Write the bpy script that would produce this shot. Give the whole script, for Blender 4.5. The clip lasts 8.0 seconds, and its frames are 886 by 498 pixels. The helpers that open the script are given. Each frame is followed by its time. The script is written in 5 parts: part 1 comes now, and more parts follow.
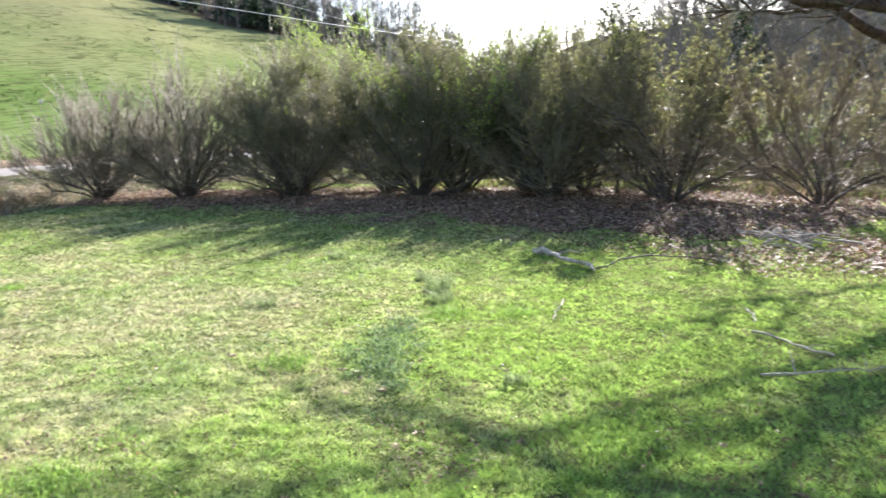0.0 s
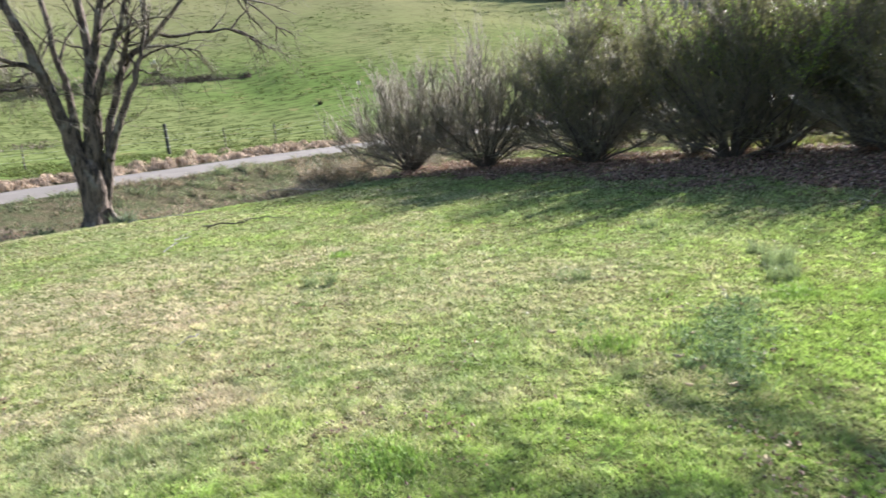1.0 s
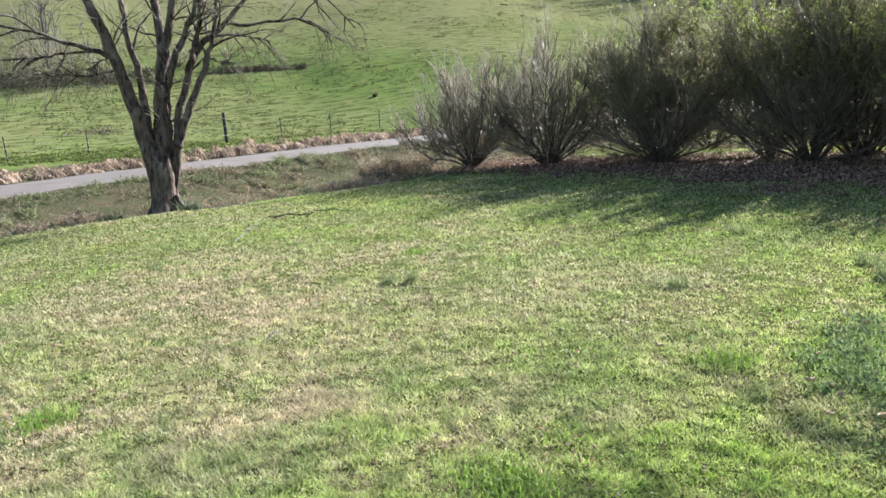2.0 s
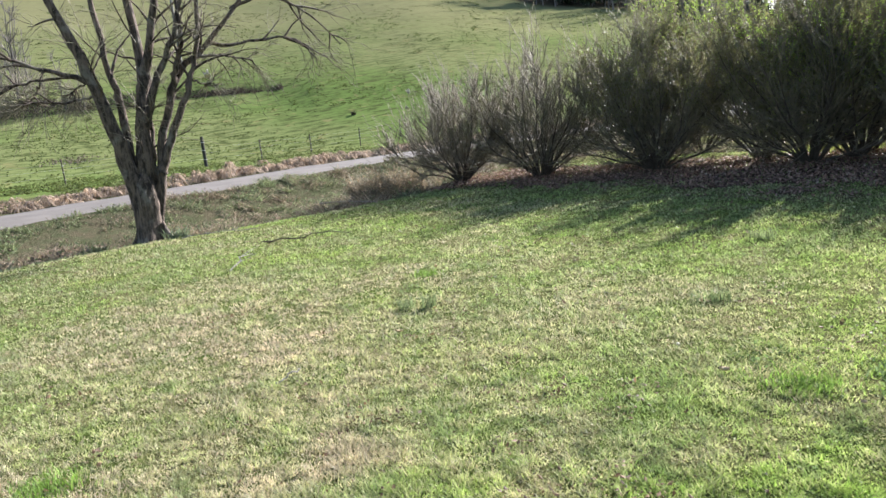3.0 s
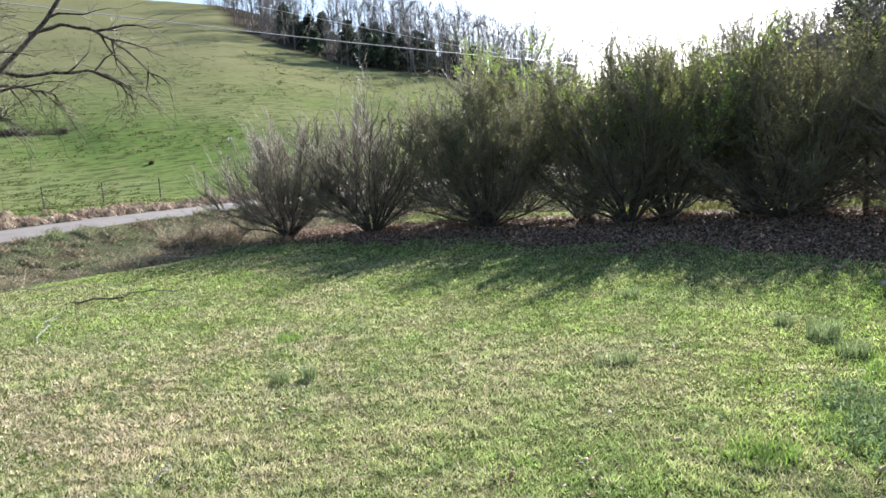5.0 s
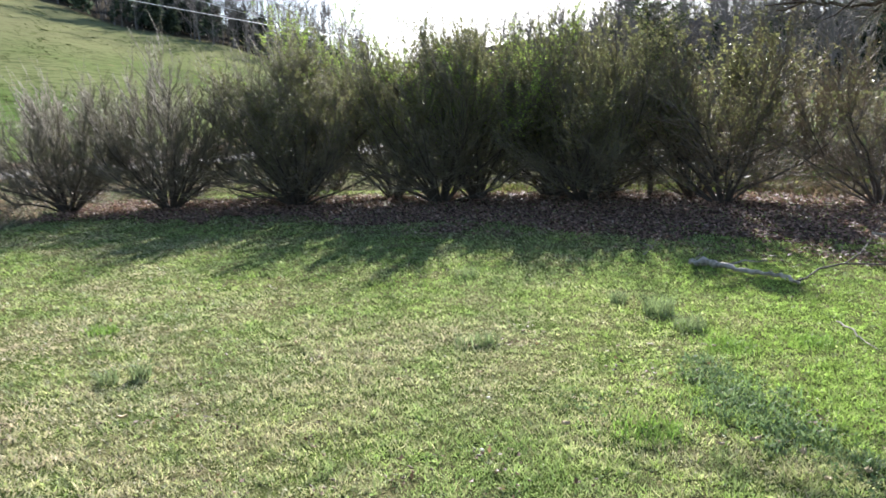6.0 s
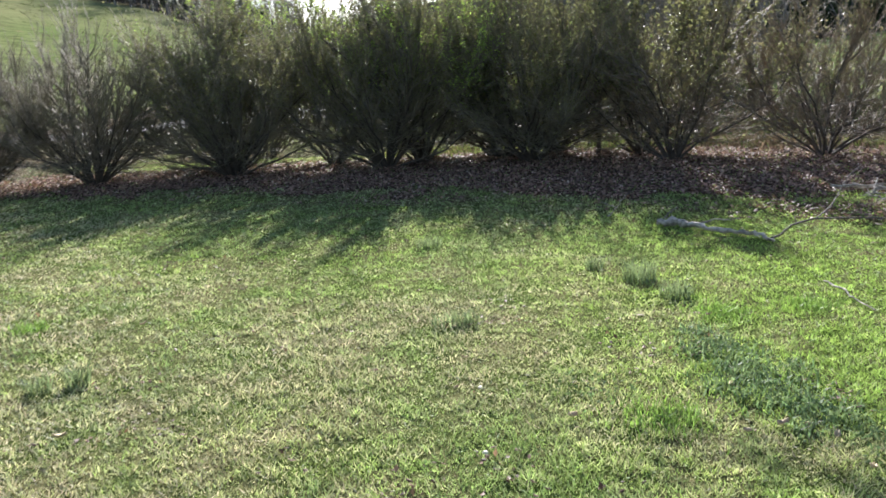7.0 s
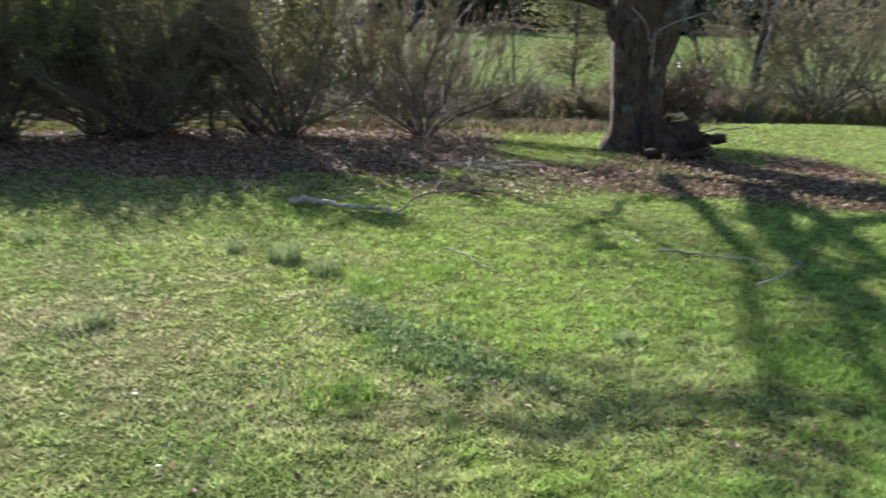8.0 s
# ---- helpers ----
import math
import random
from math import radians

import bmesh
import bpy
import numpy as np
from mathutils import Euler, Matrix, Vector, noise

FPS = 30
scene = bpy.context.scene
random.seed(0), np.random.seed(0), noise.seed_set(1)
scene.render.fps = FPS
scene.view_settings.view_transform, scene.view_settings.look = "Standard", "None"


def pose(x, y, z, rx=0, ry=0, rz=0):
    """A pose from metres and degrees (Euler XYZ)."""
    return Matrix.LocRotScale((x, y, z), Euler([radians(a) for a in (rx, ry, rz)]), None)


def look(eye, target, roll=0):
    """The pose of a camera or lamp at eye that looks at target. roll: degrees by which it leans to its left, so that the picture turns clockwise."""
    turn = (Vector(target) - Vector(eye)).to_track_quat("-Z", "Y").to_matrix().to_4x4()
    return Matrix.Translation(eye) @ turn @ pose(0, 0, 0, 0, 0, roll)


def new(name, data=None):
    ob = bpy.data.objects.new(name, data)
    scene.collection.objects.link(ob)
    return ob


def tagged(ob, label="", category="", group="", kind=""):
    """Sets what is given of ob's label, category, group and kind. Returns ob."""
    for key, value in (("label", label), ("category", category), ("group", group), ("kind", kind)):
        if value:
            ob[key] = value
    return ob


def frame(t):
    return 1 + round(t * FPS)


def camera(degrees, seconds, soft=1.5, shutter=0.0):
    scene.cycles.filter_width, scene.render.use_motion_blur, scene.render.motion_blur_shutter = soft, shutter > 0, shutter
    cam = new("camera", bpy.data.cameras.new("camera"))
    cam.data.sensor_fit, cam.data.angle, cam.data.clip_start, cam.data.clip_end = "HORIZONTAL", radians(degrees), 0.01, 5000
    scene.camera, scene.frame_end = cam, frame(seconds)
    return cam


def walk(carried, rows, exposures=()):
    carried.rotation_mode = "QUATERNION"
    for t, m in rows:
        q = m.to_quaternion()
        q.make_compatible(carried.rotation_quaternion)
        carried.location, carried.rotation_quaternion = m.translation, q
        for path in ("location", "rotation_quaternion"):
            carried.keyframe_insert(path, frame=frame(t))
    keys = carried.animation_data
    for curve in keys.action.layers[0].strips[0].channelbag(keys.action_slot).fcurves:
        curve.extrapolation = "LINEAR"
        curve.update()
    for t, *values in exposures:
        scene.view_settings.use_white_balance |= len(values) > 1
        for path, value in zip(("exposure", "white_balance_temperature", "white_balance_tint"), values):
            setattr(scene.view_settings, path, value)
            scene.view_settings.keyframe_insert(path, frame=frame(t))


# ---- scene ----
# ---------------------------------------------------------------- camera
cam = camera(61.7, 8.0, soft=1.5, shutter=0.24)
PATH = [
    (0, (0.076, -0.025, 1.529), (-1.291, 1.398, 1.2), -1.3),
    (0.5, (-0.131, -0.036, 1.49), (-1.739, 1.106, 1.158), -1.3),
    (1, (-0.463, 0.065, 1.468), (-2.261, 0.859, 1.097), -5.2),
    (1.2, (-0.571, 0.089, 1.458), (-2.407, 0.791, 1.089), -6.0),
    (2.3, (-0.912, -0.249, 1.5), (-2.743, 0.457, 1.117), -2.4),
    (2.5, (-1.003, -0.277, 1.486), (-2.825, 0.452, 1.099), -1.1),
    (3, (-1.322, -0.285, 1.494), (-3.15, 0.449, 1.154), -6.1),
    (3.5, (-1.525, -0.36, 1.479), (-3.335, 0.414, 1.124), -3.2),
    (4, (-1.757, -0.546, 1.468), (-3.458, 0.445, 1.119), -1.9),
    (4.2, (-1.833, -0.568, 1.467), (-3.492, 0.497, 1.131), -1.5),
    (5.3, (-2.313, -0.566, 1.479), (-3.836, 0.713, 1.267), -5.1),
    (5.5, (-2.413, -0.582, 1.468), (-3.85, 0.789, 1.232), -4.6),
    (6, (-2.723, -0.687, 1.478), (-3.888, 0.907, 1.158), -1.6),
    (6.5, (-2.959, -0.591, 1.452), (-4.027, 1.047, 1.032), -1.6),
    (7, (-3.17, -0.426, 1.472), (-4.188, 1.242, 1.047), -3.0),
    (7.5, (-3.324, -0.354, 1.432), (-3.918, 1.506, 0.999), -4.6),
    (8, (-3.454, -0.343, 1.43), (-3.489, 1.594, 0.935), 0.5),
]
EXPOSURES = [(0.0, 2.2, 6250), (0.5, 2.05, 6250), (1.0, 1.84, 6280), (2.5, 1.66, 6250), (4.0, 1.64, 6220), (5.5, 1.62, 6080), (7.0, 1.58, 6100), (8.0, 1.42, 6200)]
walk(cam, [(t, look(eye, target, roll)) for t, eye, target, roll in PATH],
     [(t, stops, kelvin, 15) for t, stops, kelvin in EXPOSURES])

# ---------------------------------------------------------------- world and sun
SUN_AZ, SUN_EL = 26.5, 26.0          # degrees left of +y, and above the horizon
world = bpy.data.worlds.new("sky")
scene.world = world
world.use_nodes = True
wn = world.node_tree
sky = wn.nodes.new("ShaderNodeTexSky")
sky.sky_type = "NISHITA"
sky.sun_disc = False
sky.sun_elevation = radians(SUN_EL)
sky.sun_rotation = radians(-SUN_AZ)
sky.air_density, sky.dust_density, sky.ozone_density = 1.0, 0.6, 1.0
background = wn.nodes["Background"]
wn.links.new(sky.outputs[0], background.inputs[0])
background.inputs[1].default_value = 0.067

sun_dir = Vector((-math.sin(radians(SUN_AZ)) * math.cos(radians(SUN_EL)),
                  math.cos(radians(SUN_AZ)) * math.cos(radians(SUN_EL)), math.sin(radians(SUN_EL))))
sun_data = bpy.data.lights.new("sun", "SUN")
sun_data.energy = 5.0
sun_data.angle = radians(0.55)
sun_data.color = (1.0, 0.96, 0.90)
sun = new("sun", sun_data)
sun.matrix_world = look(sun_dir * 60, (0, 0, 0))

# ---------------------------------------------------------------- numbers and noise
CX, CY = -1.5, -0.4                   # middle of the ground sheet
SHRUBS = [(-17.9, 7.1), (-16.2, 8.3), (-14.1, 9.85), (-11.6, 11.45), (-9.1, 12.75), (-6.55, 13.2), (-4.15, 14.15)]
BIG_TREE = (-0.55, 11.75)
LEFT_TREE = (-15.1, -0.12)


def lattice(i, j, seed):
    h = (i * 374761393 + j * 668265263 + seed * 974634777) & 0xFFFFFFFF
    h = ((h ^ (h >> 13)) * 1274126177) & 0xFFFFFFFF
    return ((h ^ (h >> 16)) & 0xFFFF) / 65535.0


def vnoise(x, y, size, seed=0):
    """Smooth noise from 0 to 1 with lumps of that size in metres."""
    x, y = np.asarray(x, float) / size + 1000.0, np.asarray(y, float) / size + 1000.0
    i, j = np.floor(x).astype(np.int64), np.floor(y).astype(np.int64)
    u, v = x - i, y - j
    u, v = u * u * (3 - 2 * u), v * v * (3 - 2 * v)
    a, b = lattice(i, j, seed), lattice(i + 1, j, seed)
    c, d = lattice(i, j + 1, seed), lattice(i + 1, j + 1, seed)
    return (a * (1 - u) + b * u) * (1 - v) + (c * (1 - u) + d * u) * v


def ease(a, b, x):
    s = np.clip((np.asarray(x, float) - a) / (b - a), 0, 1)
    return s * s * (3 - 2 * s)


def polar(x, y):
    dx, dy = np.asarray(x, float) - CX, np.asarray(y, float) - CY
    return np.hypot(dx, dy), np.degrees(np.arctan2(-dx, dy))


def road_off(x, y):
    """Metres beyond the road's near edge, square to it."""
    edge = np.interp(y, [-60, -11, -2.75, 2.7, 8.0, 15, 26, 60, 140], [16.0, -13.6, -19.7, -24.0, -27.5, -30.6, -33, -37, -42])
    return (edge - np.asarray(x, float)) * 0.82


def lawn_edge(y):
    return np.interp(y, [-30, -8, -2, 3, 6, 8.5, 30], [-4, -11.5, -14.5, -15.3, -17.2, -19.5, -26]) + 0.7 * (vnoise(y, y * 0, 1.3, 3) - 0.5)


def row_off(x, y):
    """Metres in front of the shrub row (negative: behind it), and the way along it."""
    x, y = np.asarray(x, float), np.asarray(y, float)
    line = np.interp(x, [s[0] for s in SHRUBS], [s[1] for s in SHRUBS])
    return (line - y) * 0.85, x


def zone_weeds(x, y):
    x, y = np.asarray(x, float), np.asarray(y, float)
    left = ease(-0.4, 0.5, lawn_edge(y) - x) * (road_off(x, y) < 17.5)
    back = ease(-0.8, 0.8, y - np.interp(x, [-20, -9, -5, -3.5, -0.5, 0.6, 2.0, 9, 40], [10.5, 17.5, 16.5, 15.0, 14.8, 16.6, 18.2, 18.6, 10])) * (y < 44)
    back = back * ease(-22, -16, x)
    return np.maximum(left, back)


def zone_litter(x, y):
    d, along = row_off(x, y)
    front = np.interp(along, [-20, -17, -13, -9, -4, -2], [0.9, 1.3, 2.3, 3.7, 4.3, 2.5]) + 1.3 * (vnoise(x, y, 0.9, 5) - 0.5) + 1.1 * (vnoise(x, y, 0.28, 15) - 0.5)
    m = ease(-0.4, 0.3, front - d) * ease(-3.0, -1.4, d) * ease(-20.0, -18.5, along) * (1 - ease(-3.2, -2.0, along))
    # thin litter further out; its dark colour also deepens the row's shade there
    thin = 0.45 * ease(-0.6, 0.8, front + 1.3 - d) * ease(-15.5, -12.5, along) * ease(-3.0, -1.4, d) * (1 - ease(-4.6, -3.4, along)) * (0.4 + 0.9 * vnoise(x, y, 0.5, 16))
    m = np.maximum(m, thin)
    bx, by = np.asarray(x, float) + 0.1, np.asarray(y, float) - 9.22
    q = np.hypot(bx / 3.0, (by + 0.25 * bx) / 2.75) + 0.7 * (vnoise(x, y, 0.8, 6) - 0.5)
    p = 0.97 * (1 - ease(0.62, 1.1, q)) * (0.74 + 0.45 * vnoise(x, y, 0.45, 17))
    q2 = np.hypot((bx + 3.0) / 1.3, (by + 1.0) / 1.0) + 0.7 * (vnoise(x, y, 0.6, 8) - 0.5)
    # a green strip between the end of the row and the tree
    strip = ease(0.6, 1.15, np.hypot((bx + 1.75) / 1.15, (by - 2.2) / 1.35) + 0.5 * (vnoise(x, y, 0.5, 18) - 0.5))
    return np.maximum(np.maximum(m, p), 0.7 * (1 - ease(0.6, 1.1, q2))) * (0.12 + 0.88 * strip)


def woods_edge(az):
    return np.interp(az, [-60, 36, 41, 44, 52, 59, 65, 66.5, 68, 69.5], [101, 101, 120, 128, 128, 124, 133, 152, 190, 320])


def zone_woods(x, y):
    r, az = polar(x, y)
    start = woods_edge(az) + 6 * (vnoise(az, az * 0, 1.2, 9) - 0.5)
    return ease(-2, 4, r - start) * ease(-70, -55, az) * (1 - ease(67, 70, az))


def ground_z(x, y):
    x, y = np.asarray(x, float), np.asarray(y, float)
    r, az = polar(x, y)
    slope = np.interp(az, [-180, -90, -40, 0, 25, 40, 42, 46, 52, 59, 64, 68, 75, 96, 120, 160, 180],
                      [0.0, 0.03, 0.08, 0.10, 0.08, 0.05, 0.07, 0.13, 0.19, 0.23, 0.27, 0.292, 0.302, 0.30, 0.2, 0.03, 0.0])
    r0 = np.interp(az, [-180, 30, 42, 180], [42, 42, 44, 44])
    top = np.interp(az, [-180, 30, 42, 50, 180], [100, 100, 150, 200, 200])
    past = np.interp(az, [-180, -60, 20, 32, 42, 50, 66, 71, 180], [0.05, 0.13, 0.175, 0.15, 0.075, 0.05, 0.0, -0.06, -0.06])
    d = np.clip(np.minimum(r, top) - r0, 0, None)
    z = slope * d * d / (d + 6.0)
    e = np.clip(r - top, 0, 260)
    z = z + past * e * e / (e + 15.0)
    z = z + 0.5 * (vnoise(x, y, 9.0, 11) - 0.5) * ease(50, 90, r) + 0.10 * (vnoise(x, y, 1.7, 12) - 0.5) * ease(44, 52, r)
    z = z - 0.4 * ease(-1.2, 0.4, 67.2 + 1.6 * (vnoise(az * 0.4, az * 0, 1.5, 14) - 0.5) - r) * ease(76, 79, az) * ease(0, 8, r - 55) * (1 - ease(112, 120, az))
    # road bed, ditch and verge on one side
    off, near_left = road_off(x, y), ease(38, 50, az)
    bed = 0.2 * ease(-2.2, 0.0, off) + 0.22 * ease(4.6, 9.0, off)
    ditch = -0.38 * ease(-0.5, 1.8, lawn_edge(y) - x) * (1 - ease(-3.6, -0.6, off))
    z = z + (bed + ditch) * near_left
    # hollow behind the lawn on the other side
    z = z - 0.35 * zone_weeds(x, y) * (1 - near_left) * ease(15, 22, r)
    z = z + (0.05 * (vnoise(x, y, 1.9, 21) - 0.5) + 0.025 * (vnoise(x, y, 0.45, 22) - 0.5)) * (1 - ease(30, 42, r)) * ease(1.6, 0.8, np.abs(off - 2.1) - 2.6)
    z = z + 0.06 * np.exp(-((x - BIG_TREE[0]) ** 2 + (y - BIG_TREE[1]) ** 2) / 1.6)
    return z


def gz(x, y):
    return float(ground_z(x, y))


# ---------------------------------------------------------------- materials
def material(name):
    m = bpy.data.materials.new(name)
    m.use_nodes = True
    nt = m.node_tree
    return m, nt, nt.nodes["Principled BSDF"]


def node(nt, kind, **given):
    n = nt.nodes.new("ShaderNode" + kind)
    for k, v in given.items():
        n.inputs[k.replace("_", " ")].default_value = v
    return n


def mix_colour(nt, fac, a, b, blend="MIX"):
    n = nt.nodes.new("ShaderNodeMix")
    n.data_type, n.blend_type = "RGBA", blend
    for slot, v in ((0, fac), (6, a), (7, b)):
        if isinstance(v, bpy.types.NodeSocket):
            nt.links.new(v, n.inputs[slot])
        elif slot == 0:
            n.inputs[0].default_value = v
        else:
            n.inputs[slot].default_value = (*v, 1.0) if len(v) == 3 else v
    return n.outputs[2]


def ramp(nt, fac, lo, hi):
    n = nt.nodes.new("ShaderNodeMapRange")
    n.interpolation_type = "SMOOTHSTEP"
    nt.links.new(fac, n.inputs[0])
    n.inputs[1].default_value, n.inputs[2].default_value = lo, hi
    return n.outputs[0]


def noise_at(nt, coords, scale, detail=4.0, rough=0.6):
    n = node(nt, "TexNoise", Scale=scale, Detail=detail, Roughness=rough)
    nt.links.new(coords, n.inputs["Vector"])
    return n.outputs[0]


def place(nt):
    return nt.nodes.new("ShaderNodeNewGeometry").outputs["Position"]


def bump(nt, bsdf, height, strength, distance):
    b = node(nt, "Bump", Strength=strength, Distance=distance)
    nt.links.new(height, b.inputs["Height"])
    nt.links.new(b.outputs[0], bsdf.inputs["Normal"])


def attribute(nt, name):
    a = nt.nodes.new("ShaderNodeAttribute")
    a.attribute_name = name
    return a


def plain(name, dark, light, scale, rough=0.8, relief=0.3, distance=0.01):
    """Two tones of one surface, mottled at two sizes, with relief."""
    m, nt, bsdf = material(name)
    at = place(nt)
    a, b = noise_at(nt, at, scale), noise_at(nt, at, scale * 7.3)
    c = mix_colour(nt, ramp(nt, a, 0.3, 0.7), dark, light)
    c = mix_colour(nt, ramp(nt, b, 0.35, 0.75), c, mix_colour(nt, 0.5, c, light))
    nt.links.new(c, bsdf.inputs["Base Color"])
    bsdf.inputs["Roughness"].default_value = rough
    bump(nt, bsdf, b, relief, distance)
    return m


def leafy(name, through_light=0.4, rough=0.55, tint="tint", shine=0.3):
    """Thin leaves and blades: colour from the tint of each blade, lit through as well as from in front."""
    m, nt, bsdf = material(name)
    col = attribute(nt, tint).outputs["Color"]
    isl = nt.nodes.new("ShaderNodeNewGeometry").outputs["Random Per Island"]
    hs = node(nt, "HueSaturation")
    mr = nt.nodes.new("ShaderNodeMapRange")
    nt.links.new(isl, mr.inputs[0])
    mr.inputs[3].default_value, mr.inputs[4].default_value = 0.62, 1.38
    nt.links.new(mr.outputs[0], hs.inputs["Value"])
    nt.links.new(col, hs.inputs["Color"])
    nt.links.new(hs.outputs[0], bsdf.inputs["Base Color"])
    bsdf.inputs["Roughness"].default_value = rough
    bsdf.inputs["Specular IOR Level"].default_value = shine
    tr = nt.nodes.new("ShaderNodeBsdfTranslucent")
    nt.links.new(mix_colour(nt, 1.0, hs.outputs[0], (1.15, 1.14, 0.98), "MULTIPLY"), tr.inputs["Color"])
    mixer = node(nt, "MixShader", Fac=through_light)
    nt.links.new(bsdf.outputs[0], mixer.inputs[1])
    nt.links.new(tr.outputs[0], mixer.inputs[2])
    nt.links.new(mixer.outputs[0], nt.nodes["Material Output"].inputs["Surface"])
    return m


def ground_material():
    m, nt, bsdf = material("ground")
    at = place(nt)
    mid, fine = noise_at(nt, at, 2.3), noise_at(nt, at, 34.0, 5.0)
    lawn = mix_colour(nt, ramp(nt, mid, 0.35, 0.65), (0.105, 0.15, 0.036), (0.205, 0.19, 0.092))
    lawn = mix_colour(nt, ramp(nt, fine, 0.38, 0.62), mix_colour(nt, 0.6, lawn, (0.05, 0.055, 0.022)), lawn)
    # pasture: tufts and trodden lines that follow the slope
    turn = nt.nodes.new("ShaderNodeMapping")
    turn.inputs["Rotation"].default_value = (0, 0, radians(15))
    turn.inputs["Scale"].default_value = (2.4, 0.6, 1.0)
    nt.links.new(at, turn.inputs["Vector"])
    lines = noise_at(nt, turn.outputs[0], 1.0, 5.0, 0.65)
    wide = noise_at(nt, at, 0.045, 3.0)
    field = mix_colour(nt, ramp(nt, wide, 0.35, 0.65), (0.128, 0.196, 0.053), (0.2, 0.228, 0.092))
    field = mix_colour(nt, ramp(nt, lines, 0.47, 0.62), field, (0.08, 0.10, 0.036))
    field = mix_colour(nt, ramp(nt, noise_at(nt, at, 0.9, 4.0), 0.55, 0.75), field, (0.23, 0.215, 0.095))
    close = nt.nodes.new("ShaderNodeMapping")
    close.inputs["Rotation"].default_value = (0, 0, radians(12))
    close.inputs["Scale"].default_value = (3.2, 1.3, 1.0)
    nt.links.new(at, close.inputs["Vector"])
    dash = noise_at(nt, close.outputs[0], 1.0, 3.0, 0.6)
    field = mix_colour(nt, ramp(nt, dash, 0.56, 0.68), field, mix_colour(nt, 0.6, field, (0.045, 0.06, 0.02)))
    height = nt.nodes.new("ShaderNodeSeparateXYZ")
    nt.links.new(at, height.inputs[0])
    field = mix_colour(nt, ramp(nt, height.outputs[2], 2.0, 20.0), field, mix_colour(nt, 0.7, field, (0.235, 0.22, 0.118)))
    weeds = mix_colour(nt, ramp(nt, mid, 0.35, 0.65), (0.115, 0.135, 0.07), (0.175, 0.152, 0.10))
    weeds = mix_colour(nt, ramp(nt, fine, 0.4, 0.7), mix_colour(nt, 0.5, weeds, (0.04, 0.035, 0.02)), weeds)
    litter = mix_colour(nt, ramp(nt, fine, 0.35, 0.65), (0.035, 0.024, 0.017), (0.13, 0.085, 0.058))
    c = mix_colour(nt, attribute(nt, "field").outputs["Fac"], lawn, field)
    c = mix_colour(nt, attribute(nt, "weeds").outputs["Fac"], c, weeds)
    c = mix_colour(nt, attribute(nt, "litter").outputs["Fac"], c, litter)
    c = mix_colour(nt, attribute(nt, "woods").outputs["Fac"], c, mix_colour(nt, ramp(nt, mid, 0.3, 0.7), (0.045, 0.038, 0.028), (0.10, 0.085, 0.06)))
    nt.links.new(c, bsdf.inputs["Base Color"])
    bsdf.inputs["Roughness"].default_value = 0.9
    bsdf.inputs["Specular IOR Level"].default_value = 0.0
    mixed = mix_colour(nt, attribute(nt, "field").outputs["Fac"], fine, lines)
    bump(nt, bsdf, mixed, 0.7, 0.12)
    return m


def bark(name, dark, light, scale=6.0, relief=0.9):
    m, nt, bsdf = material(name)
    at = nt.nodes.new("ShaderNodeTexCoord").outputs["Object"]
    mp = nt.nodes.new("ShaderNodeMapping")
    mp.inputs["Scale"].default_value = (scale, scale, scale * 0.28)
    nt.links.new(at, mp.inputs["Vector"])
    ridges = noise_at(nt, mp.outputs[0], 2.2, 6.0, 0.7)
    lichen = noise_at(nt, at, 2.6, 4.0)
    c = mix_colour(nt, ramp(nt, ridges, 0.38, 0.62), dark, light)
    c = mix_colour(nt, ramp(nt, lichen, 0.55, 0.66), c, mix_colour(nt, 0.55, c, (0.27, 0.25, 0.21)))
    nt.links.new(c, bsdf.inputs["Base Color"])
    bsdf.inputs["Roughness"].default_value = 0.9
    bump(nt, bsdf, ridges, relief, 0.03)
    return m


GROUND = ground_material()
ROAD = plain("asphalt", (0.112, 0.099, 0.086), (0.168, 0.15, 0.132), 1.5, 0.85, 0.5, 0.006)
BLADE = leafy("grass_blades", 0.4, 0.55, shine=0.26)
LEAF = leafy("leaves", 0.5, 0.42, shine=0.35)
DEAD_LEAF = leafy("dead_leaves", 0.2, 0.6, shine=0.22)
DRY = leafy("dry_grass", 0.3, 0.75, shine=0.12)
NEEDLE = leafy("needles", 0.38, 0.6, shine=0.15)
TWIG = plain("twig_bark", (0.12, 0.105, 0.068), (0.26, 0.23, 0.15), 9.0, 0.68, 0.3, 0.004)
RED_TWIG = plain("red_brown_twig_bark", (0.13, 0.09, 0.06), (0.29, 0.21, 0.145), 9.0, 0.68, 0.3, 0.004)
BRANCH = plain("shrub_branch_bark", (0.10, 0.083, 0.063), (0.235, 0.198, 0.148), 8.0, 0.7, 0.4, 0.005)
STEM = plain("stem_bark", (0.045, 0.035, 0.028), (0.11, 0.09, 0.07), 7.0, 0.85, 0.6, 0.008)
BARK_L = bark("rough_bark", (0.026, 0.018, 0.013), (0.165, 0.125, 0.096), 7.0, 1.0)
BARK_B = bark("furrowed_bark", (0.030, 0.019, 0.013), (0.118, 0.080, 0.055), 7.0)
FAR_WOOD = plain("far_bark", (0.095, 0.083, 0.075), (0.21, 0.188, 0.172), 0.4, 0.9, 0.1, 0.02)
PALE_WOOD = plain("bleached_wood", (0.13, 0.11, 0.09), (0.42, 0.37, 0.31), 14.0, 0.8, 0.6, 0.006)
LOG_WOOD = plain("knotty_log_wood", (0.075, 0.062, 0.05), (0.6, 0.53, 0.45), 13.0, 0.85, 0.9, 0.012)
